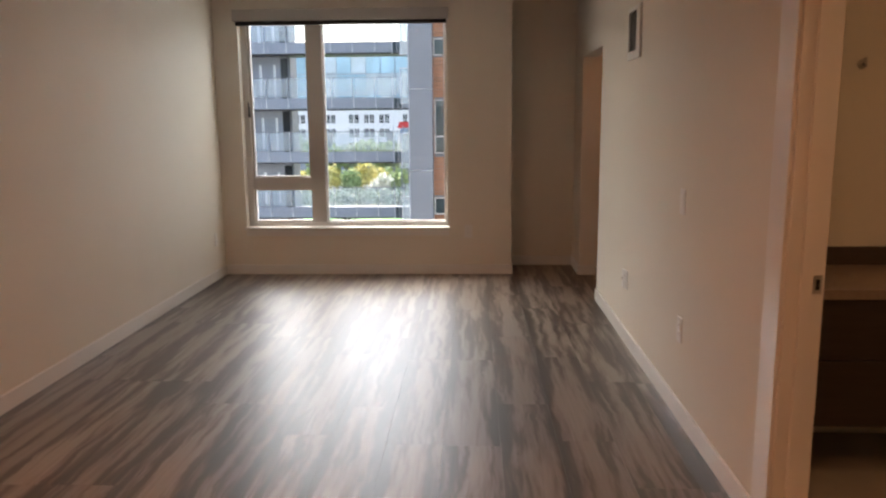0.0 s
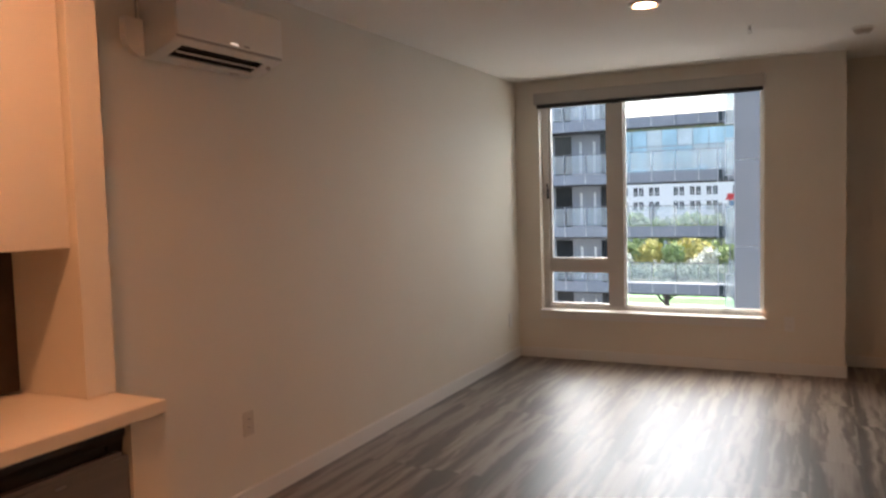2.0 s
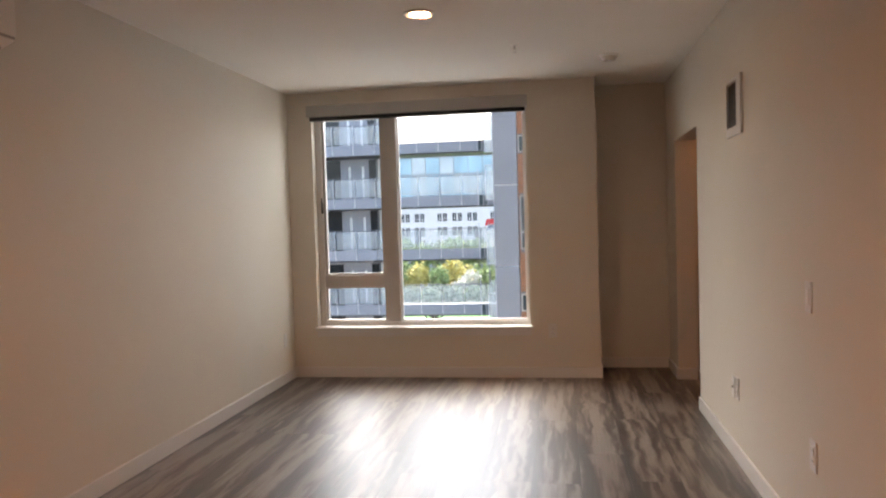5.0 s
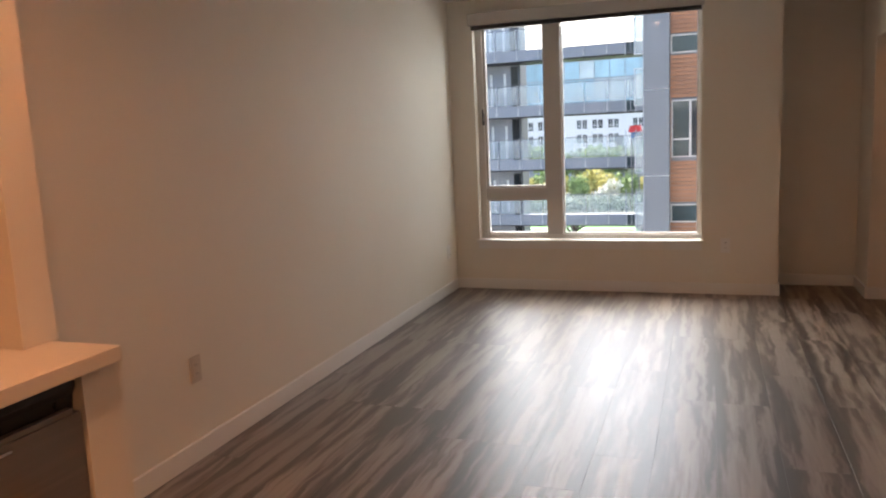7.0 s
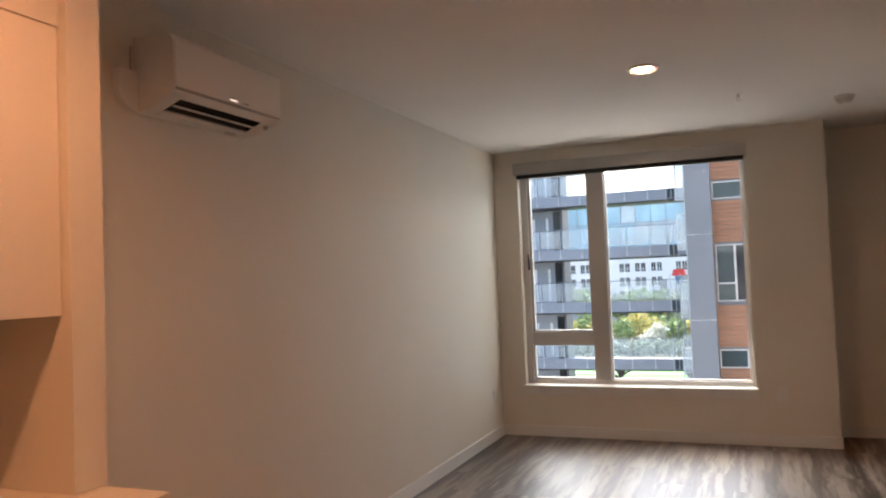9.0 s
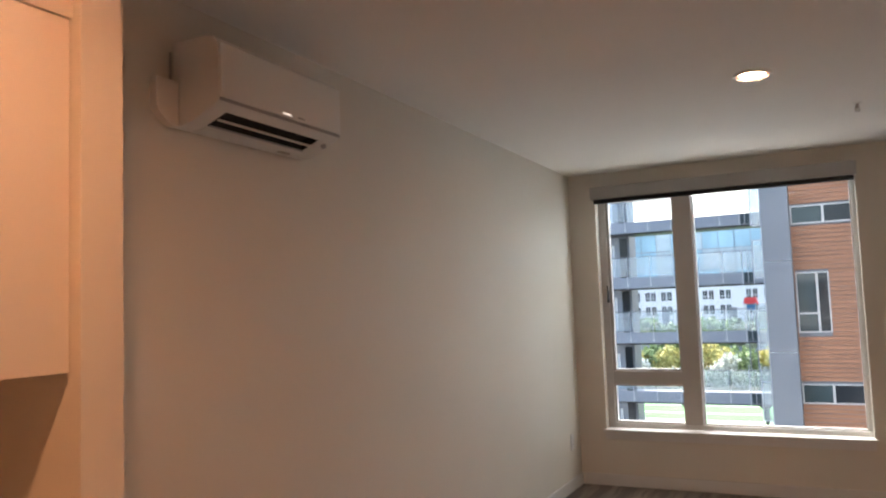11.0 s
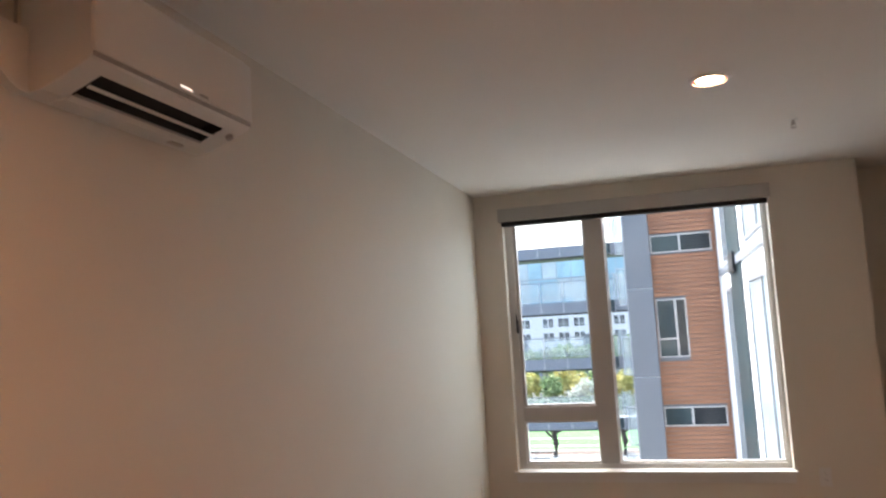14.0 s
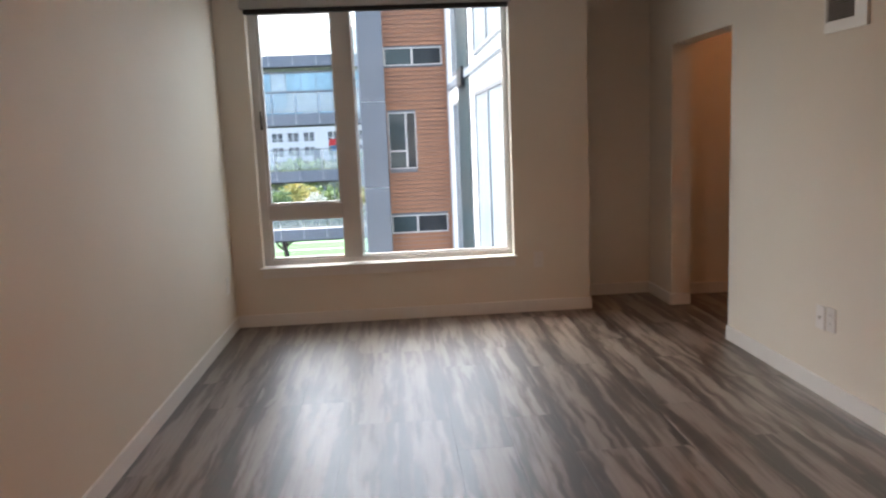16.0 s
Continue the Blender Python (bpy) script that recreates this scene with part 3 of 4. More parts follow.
vanity()
h = thing("robe_hook", (3.99, -3.65, 1.64), "small bronze robe hook on the bathroom wall", "hook")
part("rose", disc(bmesh.new(), (3.99, -3.65, 1.64), (0, -1, 0), 0.020, 0.018, 0.008, 20), M_NICKEL, h)
part("arm", tube(bmesh.new(), [(3.99, -3.655, 1.64), (3.985, -3.69, 1.632), (3.97, -3.72, 1.642), (3.965, -3.725, 1.665)], [0.006, 0.006, 0.006, 0.008]), M_NICKEL, h)

# ---- outside ----
GZ = -5.7
M_FIN = surface("grey metal panel", (0.185, 0.192, 0.21), 0.45, vary=0.05, scale=0.8, grain=40, relief=0.03)
M_WOOD = surface("cedar siding", (0.37, 0.175, 0.095), 0.55, vary=0.22, scale=1.6, grain=60, relief=0.1, stretch=(0.5, 1, 9))
M_WHITE = surface("white render", (0.80, 0.81, 0.81), 0.7, vary=0.03)
M_FARWHITE = surface("aged white render", (0.80, 0.78, 0.77), 0.7, vary=0.05)
M_TEAL = surface("teal metal", (0.014, 0.034, 0.042), 0.4, vary=0.08)
M_GREY = surface("pale grey cladding", (0.31, 0.33, 0.36), 0.5, vary=0.06, scale=0.7)
M_FASCIA = surface("slate fascia", (0.225, 0.25, 0.285), 0.5, vary=0.07, scale=0.9)
M_DARKWIN = surface("dark window", (0.025, 0.03, 0.035), 0.12, vary=0.3, scale=0.6)
M_GREYWIN = surface("grey window", (0.055, 0.075, 0.078), 0.08, vary=0.4, scale=0.8)
M_BLUEWIN = surface("blue glass wall", (0.30, 0.46, 0.55), 0.10, vary=0.35, scale=0.12)
M_RAILGLASS = pane_glass("rail glass", (0.90, 0.93, 0.94), 0.5)
nt = M_RAILGLASS.node_tree          # a light frosting on the railing glass
veil, thin = nt.nodes.new("ShaderNodeBsdfDiffuse"), nt.nodes.new("ShaderNodeMixShader")
veil.inputs["Color"].default_value = (0.75, 0.80, 0.80, 1)
thin.inputs[0].default_value = 0.22
nt.links.new(nt.nodes["Material Output"].inputs["Surface"].links[0].from_socket, thin.inputs[1])
nt.links.new(veil.outputs[0], thin.inputs[2])
nt.links.new(thin.outputs[0], nt.nodes["Material Output"].inputs["Surface"])
M_PALEWIN = surface("pale glazing", (0.42, 0.50, 0.54), 0.10, vary=0.15, scale=0.5)
M_GRASS = surface("turf", (0.062, 0.175, 0.038), 0.9, vary=0.15, scale=0.3, grain=20, relief=0.3)
M_ROAD = surface("asphalt", (0.05, 0.05, 0.052), 0.85, vary=0.12, scale=0.4)
M_LAND = surface("dry ground", (0.085, 0.095, 0.065), 0.9, vary=0.2, scale=0.15)
M_LINE = surface("white line paint", (0.75, 0.75, 0.72), 0.7)
M_MULCH = surface("bark mulch", (0.10, 0.065, 0.05), 0.95, vary=0.3, scale=2.0, grain=30, relief=0.3)
M_PAVE = surface("pale concrete", (0.30, 0.295, 0.29), 0.8, vary=0.08, scale=0.5)
M_POST = surface("brushed steel post", (0.44, 0.46, 0.49), 0.4, metal=0.2, vary=0.04)
M_BARK = surface("bark", (0.035, 0.028, 0.024), 0.9, vary=0.25, scale=5)
M_RED = surface("red awning cloth", (0.55, 0.03, 0.04), 0.6, vary=0.08)
M_BLUE = surface("blue awning cloth", (0.04, 0.16, 0.45), 0.6, vary=0.08)
M_CARPAINT = surface("white car paint", (0.78, 0.78, 0.78), 0.2, vary=0.02)
M_TYRE = surface("tyre rubber", (0.02, 0.02, 0.02), 0.8)


def leafy(name, lo, hi):
    m, nt, b = nodes_of(name)
    g = nt.nodes.new("ShaderNodeNewGeometry")
    nt.links.new(ramp(nt, g.outputs["Random Per Island"], [(0.0, lo), (1.0, hi)]), b.inputs["Base Color"])
    b.inputs["Roughness"].default_value = 0.7
    return m


# leaf tones are lifted to put distance haze into the colour
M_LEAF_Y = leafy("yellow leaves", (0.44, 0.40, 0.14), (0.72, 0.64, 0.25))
M_LEAF_G = leafy("green leaves", (0.20, 0.27, 0.11), (0.38, 0.46, 0.21))
M_LEAF_W = leafy("white blossom", (0.62, 0.62, 0.52), (0.82, 0.80, 0.72))
M_LEAF_S = leafy("grey-green leaves", (0.26, 0.29, 0.20), (0.48, 0.51, 0.38))

structure("ground", B(-400, 400, 0.7, 900, GZ - 0.2, GZ), M_LAND, "dry grey-green ground beyond the buildings", "ground")
# unseen pale sheet, added to bounce daylight up onto the ceiling
structure("bounce_ground", B(-60, 2.9, 0.7, 26, GZ, GZ + 0.02), M_PAVE, "unseen pale ground sheet that bounces light to the ceiling", "pavement")
structure("road", B(-60, 30, 26, 38.2, GZ, GZ + 0.02), M_ROAD, "grey asphalt road with parked cars", "road")
structure("pavement", B(-60, 30, 35.4, 37.0, GZ + 0.02, GZ + 0.12), M_PAVE, "pale concrete pavement beside the road", "pavement")
structure("planting_bed", B(-60, 30, 37.0, 38.2, GZ + 0.02, GZ + 0.14), M_MULCH, "brown mulch bed along the sports field", "ground")
structure("kerb", B(-60, 30, 38.2, 38.4, GZ, GZ + 0.15), M_GREY, "pale concrete kerb along the road", "kerb")
structure("lawn", B(-60, 30, 38.4, 55, GZ, GZ + 0.04), M_GRASS, "bright green sports field", "ground")
for y in (40.6, 43.5, 47.0):
    structure("field_line", B(-60, 30, y, y + 0.16, GZ + 0.04, GZ + 0.045), M_LINE, "white line on the sports field", "line")


def framed_window(owner, x0, x1, z0, z1, y, mullions=(), rails=(), glass=None):
    """A window set into a facade that faces the flat: frame bars and panes."""
    w = part("window", B(x0, x1, y - 0.03, y + 0.02, z0, z0 + 0.038), M_VINYL, owner, "window with pale frame")
    part("frame", B(x0, x1, y - 0.03, y + 0.02, z1 - 0.038, z1), M_VINYL, w)
    for x in (x0, x1 - 0.038):
        part("frame", B(x, x + 0.038, y - 0.03, y + 0.02, z0 + 0.038, z1 - 0.038), M_VINYL, w)
    for x in mullions:
        part("mullion", B(x - 0.03, x + 0.03, y - 0.03, y + 0.02, z0 + 0.038, z1 - 0.038), M_VINYL, w)
    for xa, xb, z in rails:
        part("rail", B(xa, xb, y - 0.028, y + 0.02, z - 0.025, z + 0.025), M_VINYL, w)
    xs = [x0 + 0.038, *mullions, x1 - 0.038]
    for k, (a, b) in enumerate(zip(xs, xs[1:])):
        part("pane", B(a + 0.002, b - 0.002, y + 0.0, y + 0.012, z0 + 0.038, z1 - 0.038), (glass or (M_GREYWIN, M_DARKWIN))[k % 2], w)
    return w


def timber_wing():
    FY = 17.5
    h = thing("apartment_wing", (2.0, FY, GZ), "apartment wing with cedar siding and a grey metal pier", "building")
    part("wall", B(1.10, 3.7, FY + 0.03, FY + 6, GZ, 6.4), M_FIN, h)
    bm = bmesh.new()
    z, holes = GZ, ((3.47, 4.0), (-1.57, -1.015), (-5.7, -5.2))
    while z < 6.3:
        zt = z + 0.113
        cuts = [(1.095, 2.955)]
        if any(zt > a and z < b for a, b in holes):
            cuts = [(2.84, 2.955)]
        elif zt > 0.405 and z < 2.105:
            cuts = [(1.095, 1.13), (1.98, 2.955)]
        for a, b in cuts:
            vs = [bm.verts.new(p) for p in ((a, FY + 0.03, z), (b, FY + 0.03, z), (b, FY - 0.006, z + 0.006), (a, FY - 0.006, z + 0.006), (b, FY - 0.001, zt), (a, FY - 0.001, zt), (b, FY + 0.03, zt), (a, FY + 0.03, zt))]
            for f4 in ((0, 1, 2, 3), (3, 2, 4, 5), (5, 4, 6, 7), (0, 3, 5, 7), (1, 2, 4, 6)):
                bm.faces.new([vs[i] for i in f4])
        z += 0.125
    part("siding", bm, M_WOOD, h, "orange-brown cedar boards")
    # grey pier made of stacked metal panels
    za = GZ
    for zb in (-4.42, -0.115, 2.43, 5.2, 6.4):
        part("panel", B(0.36, 1.09, FY - 0.45, FY + 0.9, za + 0.012, zb - 0.012, bev=0.01), M_FIN, h, "grey metal panel")
        za = zb
    part("pier_core", B(0.38, 1.07, FY - 0.42, FY + 0.88, GZ, 6.35), M_WHITE, h)
    part("flashing", B(0.335, 0.357, FY - 0.46, FY - 0.38, GZ, 6.4, bev=0.004), M_POST, h, "pale metal corner flashing")
    for zs in (-4.0, -2.0, 0.0, 2.0, 3.5):
        g = part("glass_guard", B(0.10, 0.33, FY - 0.44, FY - 0.43, zs, zs + 1.05), M_RAILGLASS, h, "glass guard beside the pier")
        for za in (zs - 0.03, zs + 1.05):
            part("rail", B(0.08, 0.33, FY - 0.46, FY - 0.42, za, za + 0.03), M_POST, g, "steel rail")
        part("post", B(0.08, 0.105, FY - 0.46, FY - 0.42, zs, zs + 1.05), M_POST, g, "steel post")
    part("roof", B(0.3, 3.8, FY - 0.5, FY + 6, 6.4, 6.7), M_FIN, h)
    framed_window(h, 1.11, 2.835, 3.47, 4.0, FY, (1.94,))
    framed_window(h, 1.13, 1.98, 0.405, 2.105, FY, (1.67,), ((1.18, 1.64, 0.945),))
    framed_window(h, 1.11, 2.84, -1.57, -1.015, FY, (1.90,))


timber_wing()


def white_wing():
    FX = 2.96
    h = thing("apartment_wing", (FX, 9.5, GZ), "white rendered apartment wing with a teal pier and tall glazing", "building")
    part("wall", B(FX, 6.0, 1.2, 17.45, GZ, 6.4), M_WHITE, h)
    part("pier", B(FX - 0.03, FX, 10.9, 13.5, GZ, 6.4, bev=0.01), M_TEAL, h, "teal metal pier")
    part("string_course", B(FX - 0.06, FX, 1.2, 16.6, 2.62, 2.79), M_FASCIA, h, "grey string course")
    part("bracket", B(FX - 0.12, FX - 0.06, 11.6, 12.7, 2.47, 2.89, bev=0.01), M_NEARBLACK, h, "dark bracket")
    for y0, y1 in ((2.0, 5.2), (5.6, 9.6), (13.7, 14.9)):
        for z0, z1 in ((-2.6, 2.2), (2.9, 5.8)):
            w = part("window", B(FX - 0.02, FX - 0.002, y0, y1, z0, z1), M_PALEWIN, h, "tall pale window")
            for y in (y0, (y0 + y1) / 2, y1):
                part("frame", B(FX - 0.045, FX - 0.02, y - 0.04, y + 0.04, z0, z1), M_FIN, w, "grey window bar")
            for z in (z0, z1 - 0.08):
                part("frame", B(FX - 0.043, FX - 0.02, y0 + 0.04, y1 - 0.04, z, z + 0.08), M_FIN, w, "grey window bar")
    part("roof", B(FX - 0.1, 6.0, 1.1, 17.0, 6.4, 6.7), M_FIN, h)


white_wing()

SLABS = (-4.31, -2.22, -0.09, 1.93, 3.985)


def gallery_building():
    GY = 22.0
    h = thing("gallery_building", (-7, GY, GZ), "grey apartment block with open galleries and glass railings", "building")
    part("wall", B(-13, -4.86, GY + 0.9, GY + 2.0, GZ, 6.0), M_GREY, h)
    part("wall_return", B(-4.86, -4.74, GY + 0.9, GY + 2.0, GZ, 5.9), M_FIN, h)
    part("roof", B(-13.2, -4.7, GY + 0.8, GY + 2.1, 6.0, 6.2), M_FIN, h)
    for z in SLABS:
        g = part("gallery", B(-13, 0.9, GY + 0.04, GY + 1.28, z + 0.02, z + 0.30), M_GREY, h, "concrete gallery slab")
        x = -13.0
        while x < 0.9:
            part("fascia_panel", B(x + 0.006, min(x + 0.825, 0.9), GY, GY + 0.04, z, z + 0.40, bev=0.004), M_FASCIA, g, "slate-grey fascia panel")
            part("rail_post", B(x - 0.010, x + 0.010, GY - 0.045, GY - 0.015, z + 0.02, z + 1.15), M_POST, g, "pale steel railing post")
            part("rail_pane", B(x + 0.03, min(x + 0.80, 0.9), GY + 0.06, GY + 0.068, z + 0.44, z + 1.12), M_RAILGLASS, g, "clear railing glass")
            part("clip", B(x - 0.03, x + 0.03, GY - 0.015, GY, z + 0.08, z + 0.16), M_POST, g, "steel post bracket")
            x += 0.835
        part("handrail", B(-13, 0.9, GY + 0.045, GY + 0.085, z + 1.14, z + 1.17), M_FIN, g, "grey steel handrail")
        # black sheet paints the shade on the slab's underside
        part("soffit_shade", B(-13, 0.9, GY + 0.06, GY + 1.2, z - 0.05, z + 0.02), M_NEARBLACK, g, "black sheet for the shade under the slab")
        # end of the gallery: dark bracket, paired posts and a glass return
        part("end_bracket", B(-0.62, -0.30, GY - 0.03, GY + 0.3, z + 0.03, z + 0.38, bev=0.01), M_TEAL, g, "dark steel end bracket")
        for x in (-0.66, -0.30):
            part("end_post", B(x - 0.014, x + 0.014, GY - 0.07, GY - 0.047, z - 0.05, z + 1.35), M_POST, g, "pale steel post")
        part("end_pane", B(-0.28, 0.0, GY - 0.06, GY - 0.05, z + 0.45, z + 1.3), M_RAILGLASS, g, "clear end screen glass")
        zf = z + 0.40
        for xa, xb in ((-6.95, -6.28), (-5.10, -4.82), (-9.6, -8.9)):
            part("door", B(xa, xb, GY + 0.84, GY + 0.89, zf - 0.1, zf + 1.55), M_DARKWIN, h, "dark glazed gallery door")
        for xa in (-5.95, -5.40, -7.7, -8.3):
            part("slot_window", B(xa, xa + 0.09, GY + 0.86, GY + 0.89, zf + 0.05, zf + 1.30), M_WHITE, h, "narrow bright window")


gallery_building()


def leaf_cloud(bm, centre, radii, count, size, rng):
    """Adds many small leaf clumps, each a bent two-sided blade, in an uneven cloud."""
    for _ in range(count):
        d = Vector((rng.gauss(0, 1), rng.gauss(0, 1), rng.gauss(0, 1))).normalized() * rng.uniform(0.45, 1.0) ** 0.6
        lump = 0.75 + 0.45 * noise.noise(d * 2.1 + Vector(centre) * 0.37)
        p = Vector(centre) + Vector((d.x * radii[0], d.y * radii[1], d.z * radii[2])) * lump
        e = Euler((rng.uniform(0, 6.3), rng.uniform(0, 6.3), rng.uniform(0, 6.3)))
        s = size * rng.uniform(0.6, 1.3)
        pts = [Vector((-0.5, 0, 0.1)), Vector((0, -0.4, 0)), Vector((0.5, 0, 0.12)), Vector((0, 0.4, 0)), Vector((0, 0, -0.12))]
        v = [bm.verts.new(p + e.to_matrix() @ (q * s)) for q in pts]
        for a, b, c in ((0, 1, 4), (1, 2, 4), (2, 3, 4), (3, 0, 4)):
            bm.faces.new((v[a], v[b], v[c]))


def far_trees():
    rng = random.Random(4)
    hedge = thing("shrub_belt", (-10, 61, GZ), "belt of yellow-flowering shrubs behind the sports field", "shrubs")
    hedge["kind"] = "stuff"
    bm, bg_, bs = bmesh.new(), bmesh.new(), bmesh.new()
    for k in range(34):
        x = -30 + k * 1.0 + rng.uniform(-0.4, 0.4)
        leaf_cloud(bm if rng.random() < 0.72 else bg_, (x, 62 + rng.uniform(-1, 1), -3.68 + rng.uniform(-0.3, 0.3)), (1.15, 0.9, 1.35), 330, 0.40, rng)
        leaf_cloud(bs, (x, 57 + rng.uniform(-0.6, 0.6), -4.88), (1.0, 0.7, 0.8), 200, 0.34, rng)
    for k in range(20):
        leaf_cloud(bg_ if k % 3 else bs, (-34 + k * 1.9, 76 + rng.uniform(-2, 2), -1.8 + rng.uniform(-0.8, 0.7)), (1.9, 1.3, 1.9), 420, 0.6, rng)
    bw = bmesh.new()
    for x, z, r in ((-5.6, -3.9, 1.0), (-6.5, -4.5, 0.8), (-12.6, -4.2, 0.8), (-19.0, -4.1, 0.9)):
        leaf_cloud(bw, (x, 60.2, z), (r, 0.6, r), 330, 0.30, rng)
    part("white_shrubs", bw, M_LEAF_W, hedge, "white blossoming shrubs")
    part("yellow_shrubs", bm, M_LEAF_Y, hedge, "yellow blossoming shrubs")
    part("green_shrubs", bg_, M_LEAF_G, hedge, "green shrubs and trees")
    part("grey_shrubs", bs, M_LEAF_S, hedge, "grey-green low shrubs")


far_trees()


def bare_tree(x, y, height, seed):
    rng = random.Random(seed)
    t = thing("street_tree", (x, y, GZ), "bare dark street tree with spreading limbs beside the road", "tree", "street trees")
    part("trunk", tube(bmesh.new(), [(x, y, GZ), (x + 0.05, y, GZ + height * 0.25), (x - 0.03, y, GZ + height * 0.45)], [0.20, 0.16, 0.12]), M_BARK, t)
    for k in range(7):
        a = k * 2.4 + rng.uniform(-0.4, 0.4)
        s = Vector((x - 0.02, y, GZ + height * rng.uniform(0.34, 0.45)))
        p = [s]
        for j in range(4):
            p.append(p[-1] + Vector((math.cos(a) * rng.uniform(0.25, 0.5), math.sin(a) * 0.35, rng.uniform(0.15, 0.42))) * height / 4.2)
        limb = part("limb", tube(bmesh.new(), p, [0.095, 0.070, 0.050, 0.034, 0.014], 6), M_BARK, t)
        for j in (2, 3):
            q = p[j] + Vector((rng.uniform(-0.5, 0.5), rng.uniform(-0.4, 0.4), rng.uniform(0.3, 0.6)))
            part("twig", tube(bmesh.new(), [p[j], (p[j] + q) / 2 + Vector((0.05, 0, 0)), q], [0.025, 0.018, 0.006], 5), M_BARK, limb)


bare_tree(-5.0, 36.6, 3.0, 3)
bare_tree(-1.3, 36.9, 3.3, 8)
bare_tree(-11.5, 36.8, 3.2, 5)


def truck(x, y):
    c = thing("pickup_truck", (x, y, GZ), "white parked pickup truck with a cargo rack on the road", "vehicle")
    z = GZ + 0.02
    prof = [(2.5, 0.45), (2.5, 1.0), (0.6, 1.02), (0.6, 1.70), (-0.75, 1.72), (-1.25, 1.12), (-2.4, 1.0), (-2.5, 0.75), (-2.5, 0.45)]
    bm = bmesh.new()
    a = [bm.verts.new((x + u, y - 0.85, z + v)) for u, v in prof]
    b = [bm.verts.new((x + u, y + 0.85, z + v)) for u, v in prof]
    bm.faces.new(a)
    bm.faces.new(b[::-1])
    for k in range(len(prof)):
        bm.faces.new((a[k], a[(k + 1) % len(prof)], b[(k + 1) % len(prof)], b[k]))
    part("body", bm, M_CARPAINT, c)
    for xa, xb in ((-0.1, 0.5), (-0.85, -0.18)):
        part("side_window", B(x + xa, x + xb, y - 0.862, y - 0.85, z + 1.15, z + 1.6), M_DARKWIN, c)
    for u in (-1.6, 1.6):
        for s in (-0.86, 0.66):
            wl = part("wheel", disc(bmesh.new(), (x + u, y + s, z + 0.36), (0, 1, 0), 0.36, 0.36, 0.2, 24), M_TYRE, c)
            part("rim", disc(bmesh.new(), (x + u, y + s - 0.01, z + 0.36), (0, 1, 0), 0.2, 0.2, 0.22, 16), M_CHROME, wl)
    for u in (0.7, 1.5, 2.35):
        for s in (-0.8, 0.76):
            part("rack_post", B(x + u, x + u + 0.05, y + s, y + s + 0.05, z + 1.0, z + 1.75), M_BLACK, c)
    part("cargo", B(x + 0.72, x + 2.3, y - 0.6, y + 0.6, z + 1.03, z + 1.42, bev=0.06), M_MULCH, c, "dark load under the rack")
    for s in (-0.8, 0.70):
        part("tail_light", B(x + 2.5, x + 2.52, y + s, y + s + 0.12, z + 0.72, z + 0.95, bev=0.005), M_RED, c, "red tail light")
    part("bumper", B(x + 2.5, x + 2.6, y - 0.8, y + 0.8, z + 0.45, z + 0.58, bev=0.02), M_CHROME, c, "chrome rear bumper")
    for s in (-0.8, 0.76):
        part("rack_rail", B(x + 0.6, x + 2.4, y + s, y + s + 0.05, z + 1.72, z + 1.77), M_BLACK, c)


truck(-6.05, 27.0)


def white_far_building():
    y = 110.0
    h = thing("office_building", (-16, y, GZ), "long white building with rows of dark paired windows", "building")
    part("wall", B(-34, -1.5, y, y + 12, GZ, 3.7), M_FARWHITE, h)
    part("roof", B(-34.3, -1.2, y - 0.3, y + 12, 3.7, 4.1), M_FARWHITE, h)
    # windows in pairs, each split by a white mullion and a transom
    bay = 0
    x = -33.2
    while x < -2.6:
        for z in (1.3, -0.85, -2.9):
            for dx in (0.0, 0.86):
                w = part("window", B(x + dx, x + dx + 0.62, y - 0.05, y - 0.002, z, z + 1.25), M_DARKWIN if (bay + (dx > 0)) % 3 else M_GREYWIN, h, "dark window")
                part("mullion", B(x + dx + 0.28, x + dx + 0.34, y - 0.09, y - 0.05, z, z + 1.25), M_FARWHITE, w)
                part("transom", B(x + dx, x + dx + 0.62, y - 0.088, y - 0.05, z + 0.36, z + 0.44), M_FARWHITE, w)
        bay += 1
        x += 2.35 if bay % 3 else 3.6
    part("base_wall", B(-34, -1.0, y - 14, y - 13.5, GZ, -1.9), M_GREY, h, "grey retaining wall")
    for x in (-27.5, -17.5, -9.2):
        part("gate_post", B(x, x + 0.9, y - 14.3, y - 14.0, GZ, 0.2), M_FIN, h, "grey gate post")


white_far_building()


def glass_tower():
    y = 140.0
    h = thing("glass_building", (-20, y, GZ), "distant office building with a blue glass front", "building")
    part("wall", B(-60, 8, y + 0.3, y + 20, GZ, 14.2), M_GREY, h)
    rng = random.Random(11)
    for k in range(24):
        for j, (za, zb) in enumerate(((3.7, 6.8), (7.0, 10.4), (10.6, 13.8))):
            x = -60 + k * 2.8
            part("glass_panel", B(x + 0.06, x + 2.74, y, y + 0.25, za, zb), M_BLUEWIN if rng.random() < 0.75 else M_PALEWIN, h, "blue glass panel")
    part("roof", B(-60.5, 8.5, y - 0.3, y + 20, 14.2, 14.7), M_FIN, h)


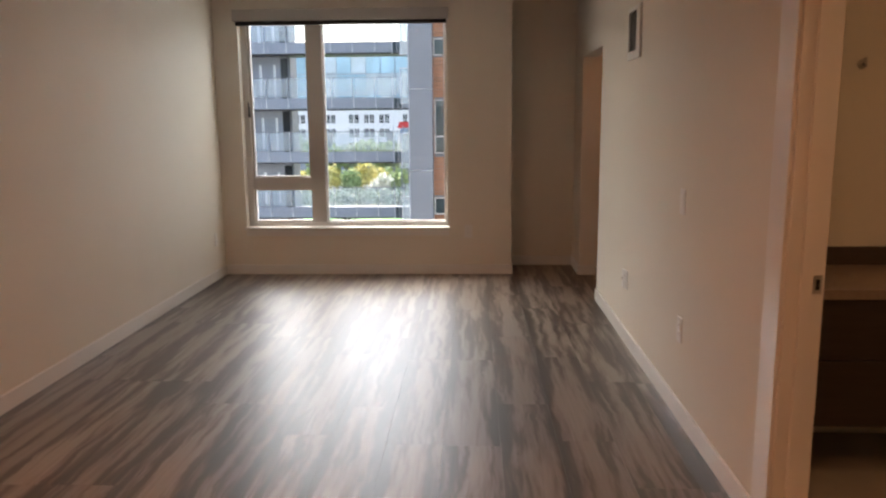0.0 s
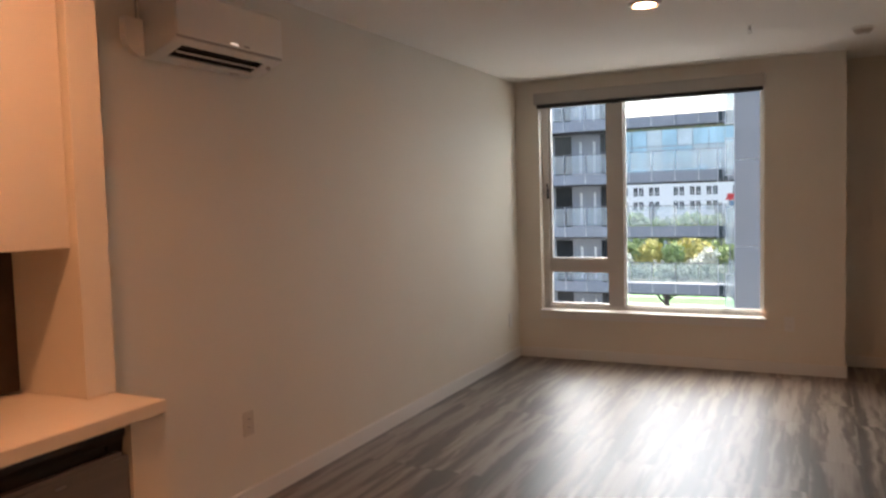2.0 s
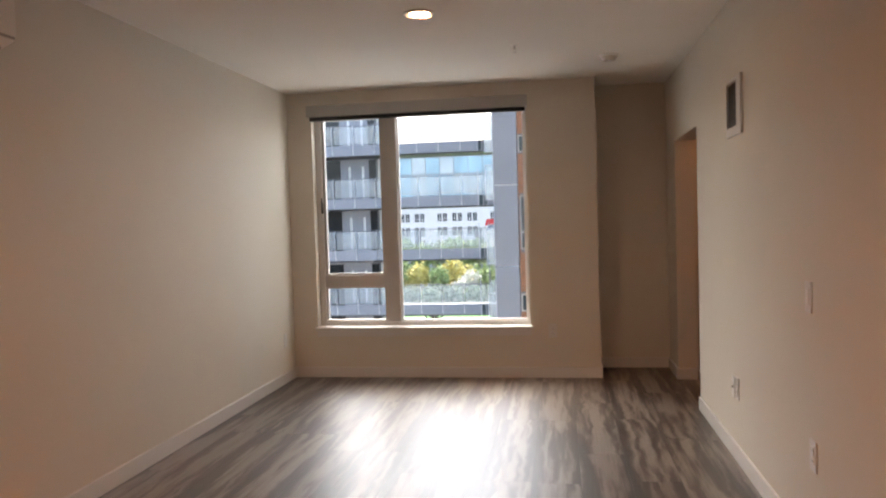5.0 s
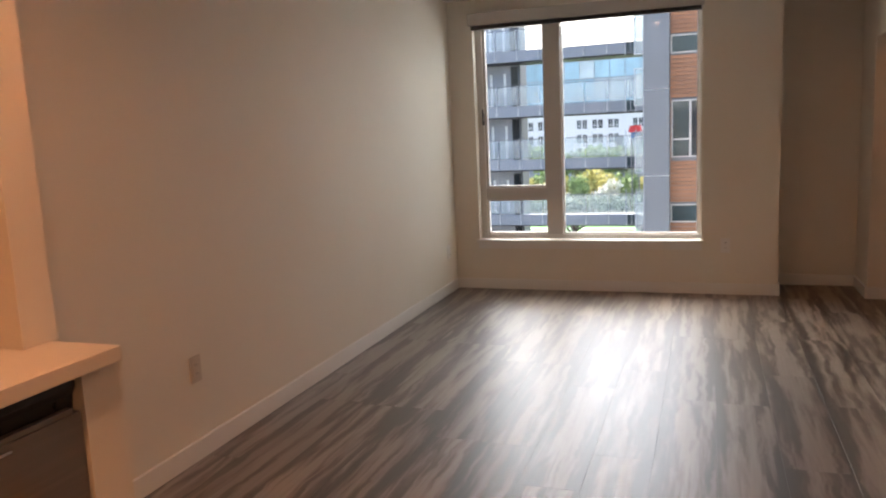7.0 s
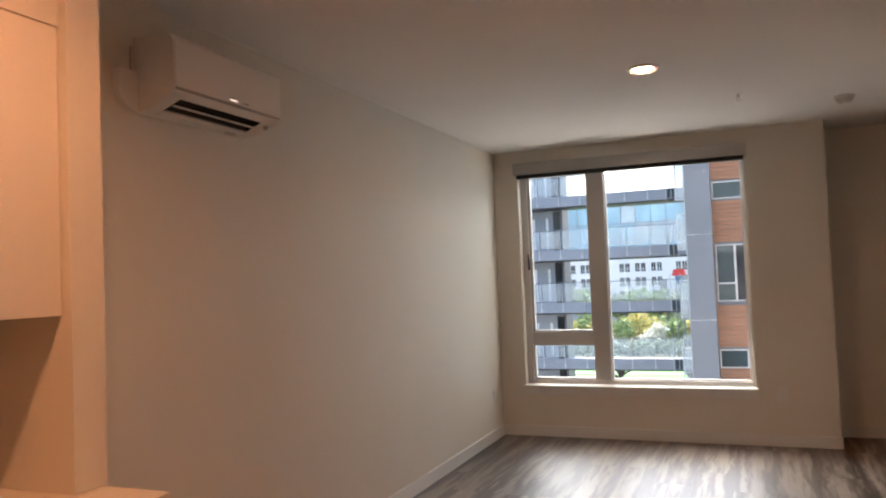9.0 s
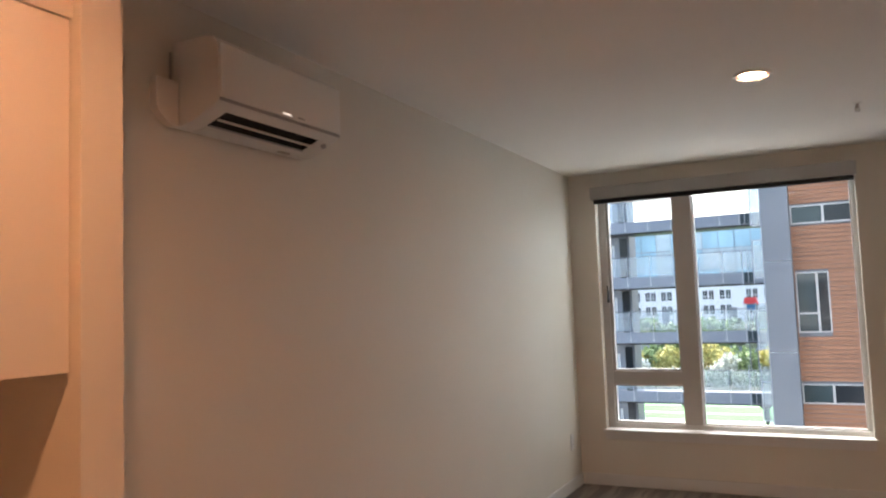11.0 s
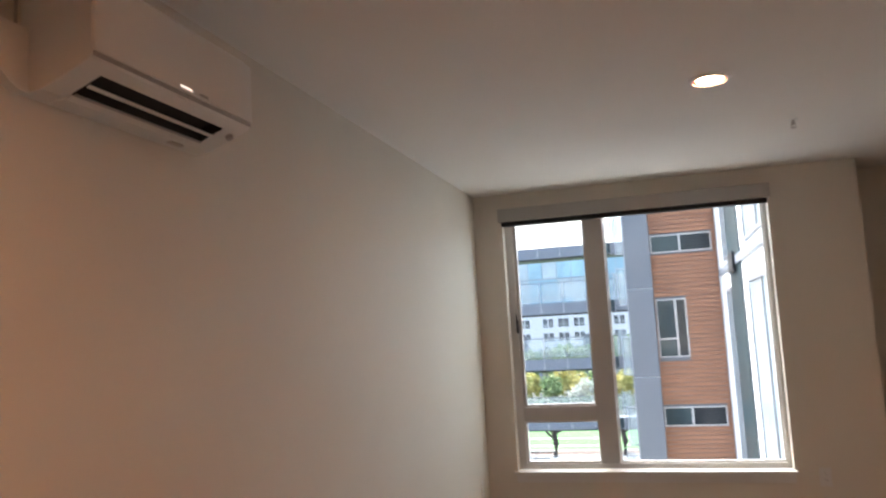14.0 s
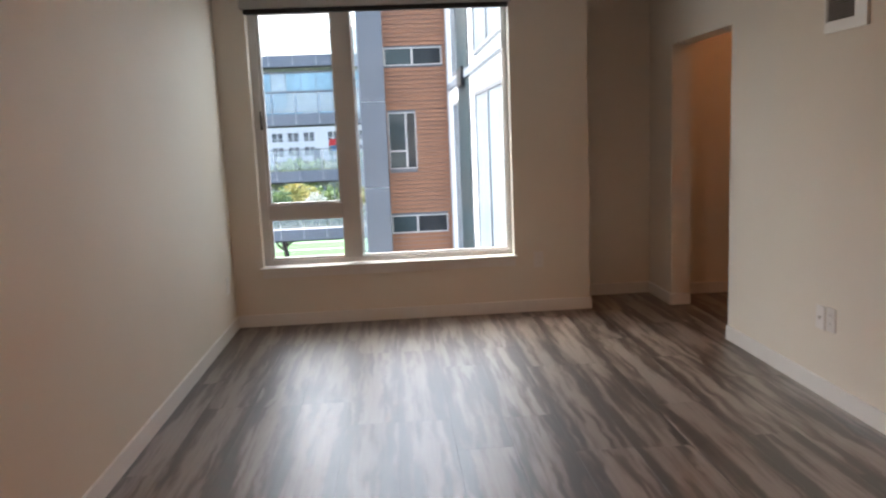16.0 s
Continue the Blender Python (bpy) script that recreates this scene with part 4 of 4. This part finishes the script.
glass_tower()
a = thing("awning", (-3.3, 60, 0.6), "small red awning over a blue panel on posts", "awning")
part("canopy", extrude_y(bmesh.new(), [(-4.2, 0.87), (-4.05, 1.42), (-3.25, 1.42), (-3.1, 0.87)], 59.6, 61.0), M_RED, a, "red cloth canopy")
part("panel", B(-4.0, -3.3, 60.2, 60.3, 0.37, 0.85), M_BLUE, a, "blue panel")
for x in (-4.0, -3.4):
    part("post", B(x, x + 0.1, 60.2, 60.3, GZ, 0.36), M_FIN, a)

# ---- floor: underlay and planks ----
floor = structure("floor", B(0, 5.45, BACK, 0.46, -0.1, -0.006), M_UNDER, "grey-brown wood-look vinyl plank floor", "floor")
PW, PL = 0.2553, 1.22
plank_cache = {}


def plank_mesh(w, l):
    key = (round(w, 4), round(l, 4))
    if key not in plank_cache:
        bm = bmesh.new()
        g, c = 0.0002, 0.0006
        lo = [bm.verts.new(p) for p in ((g, g, -0.006), (w - g, g, -0.006), (w - g, l - g, -0.006), (g, l - g, -0.006))]
        mid = [bm.verts.new(p) for p in ((g, g, -0.0003), (w - g, g, -0.0003), (w - g, l - g, -0.0003), (g, l - g, -0.0003))]
        hi = [bm.verts.new(p) for p in ((c, c, 0), (w - c, c, 0), (w - c, l - c, 0), (c, l - c, 0))]
        bm.faces.new(hi)
        for k in range(4):
            j = (k + 1) % 4
            bm.faces.new((lo[k], lo[j], mid[j], mid[k]))
            bm.faces.new((mid[k], mid[j], hi[j], hi[k]))
        me = bpy.data.meshes.new("plank")
        bm.to_mesh(me)
        bm.free()
        me.materials.append(M_PLANK)
        plank_cache[key] = me
    return plank_cache[key]


def lay(x0, x1, y0, y1, cols0):
    rng = random.Random(21)
    col = cols0
    while True:
        xa, xb = col, col + PW
        col += PW
        if xb <= x0 + 0.002:
            continue
        if xa >= x1 - 0.002:
            break
        a, b = max(xa, x0), min(xb, x1)
        y = y0 - rng.choice((0.0, 0.41, 0.82)) - rng.uniform(0, 0.12)
        while y < y1 - 0.002:
            ya, yb = max(y, y0), min(y + PL, y1)
            if yb - ya > 0.004:
                ob = new("plank", plank_mesh(b - a, yb - ya))
                ob.location = (a, ya, 0)
                ob.parent = floor
            y += PL


lay(0.0, 2.7247, BACK, -0.001, 0.1717 - PW)
lay(2.7247, XR + 0.02, BACK, 0.447, 0.1717 - PW)
lay(XR + 0.02, 5.0, -2.45, 0.287, 0.1717 - PW)
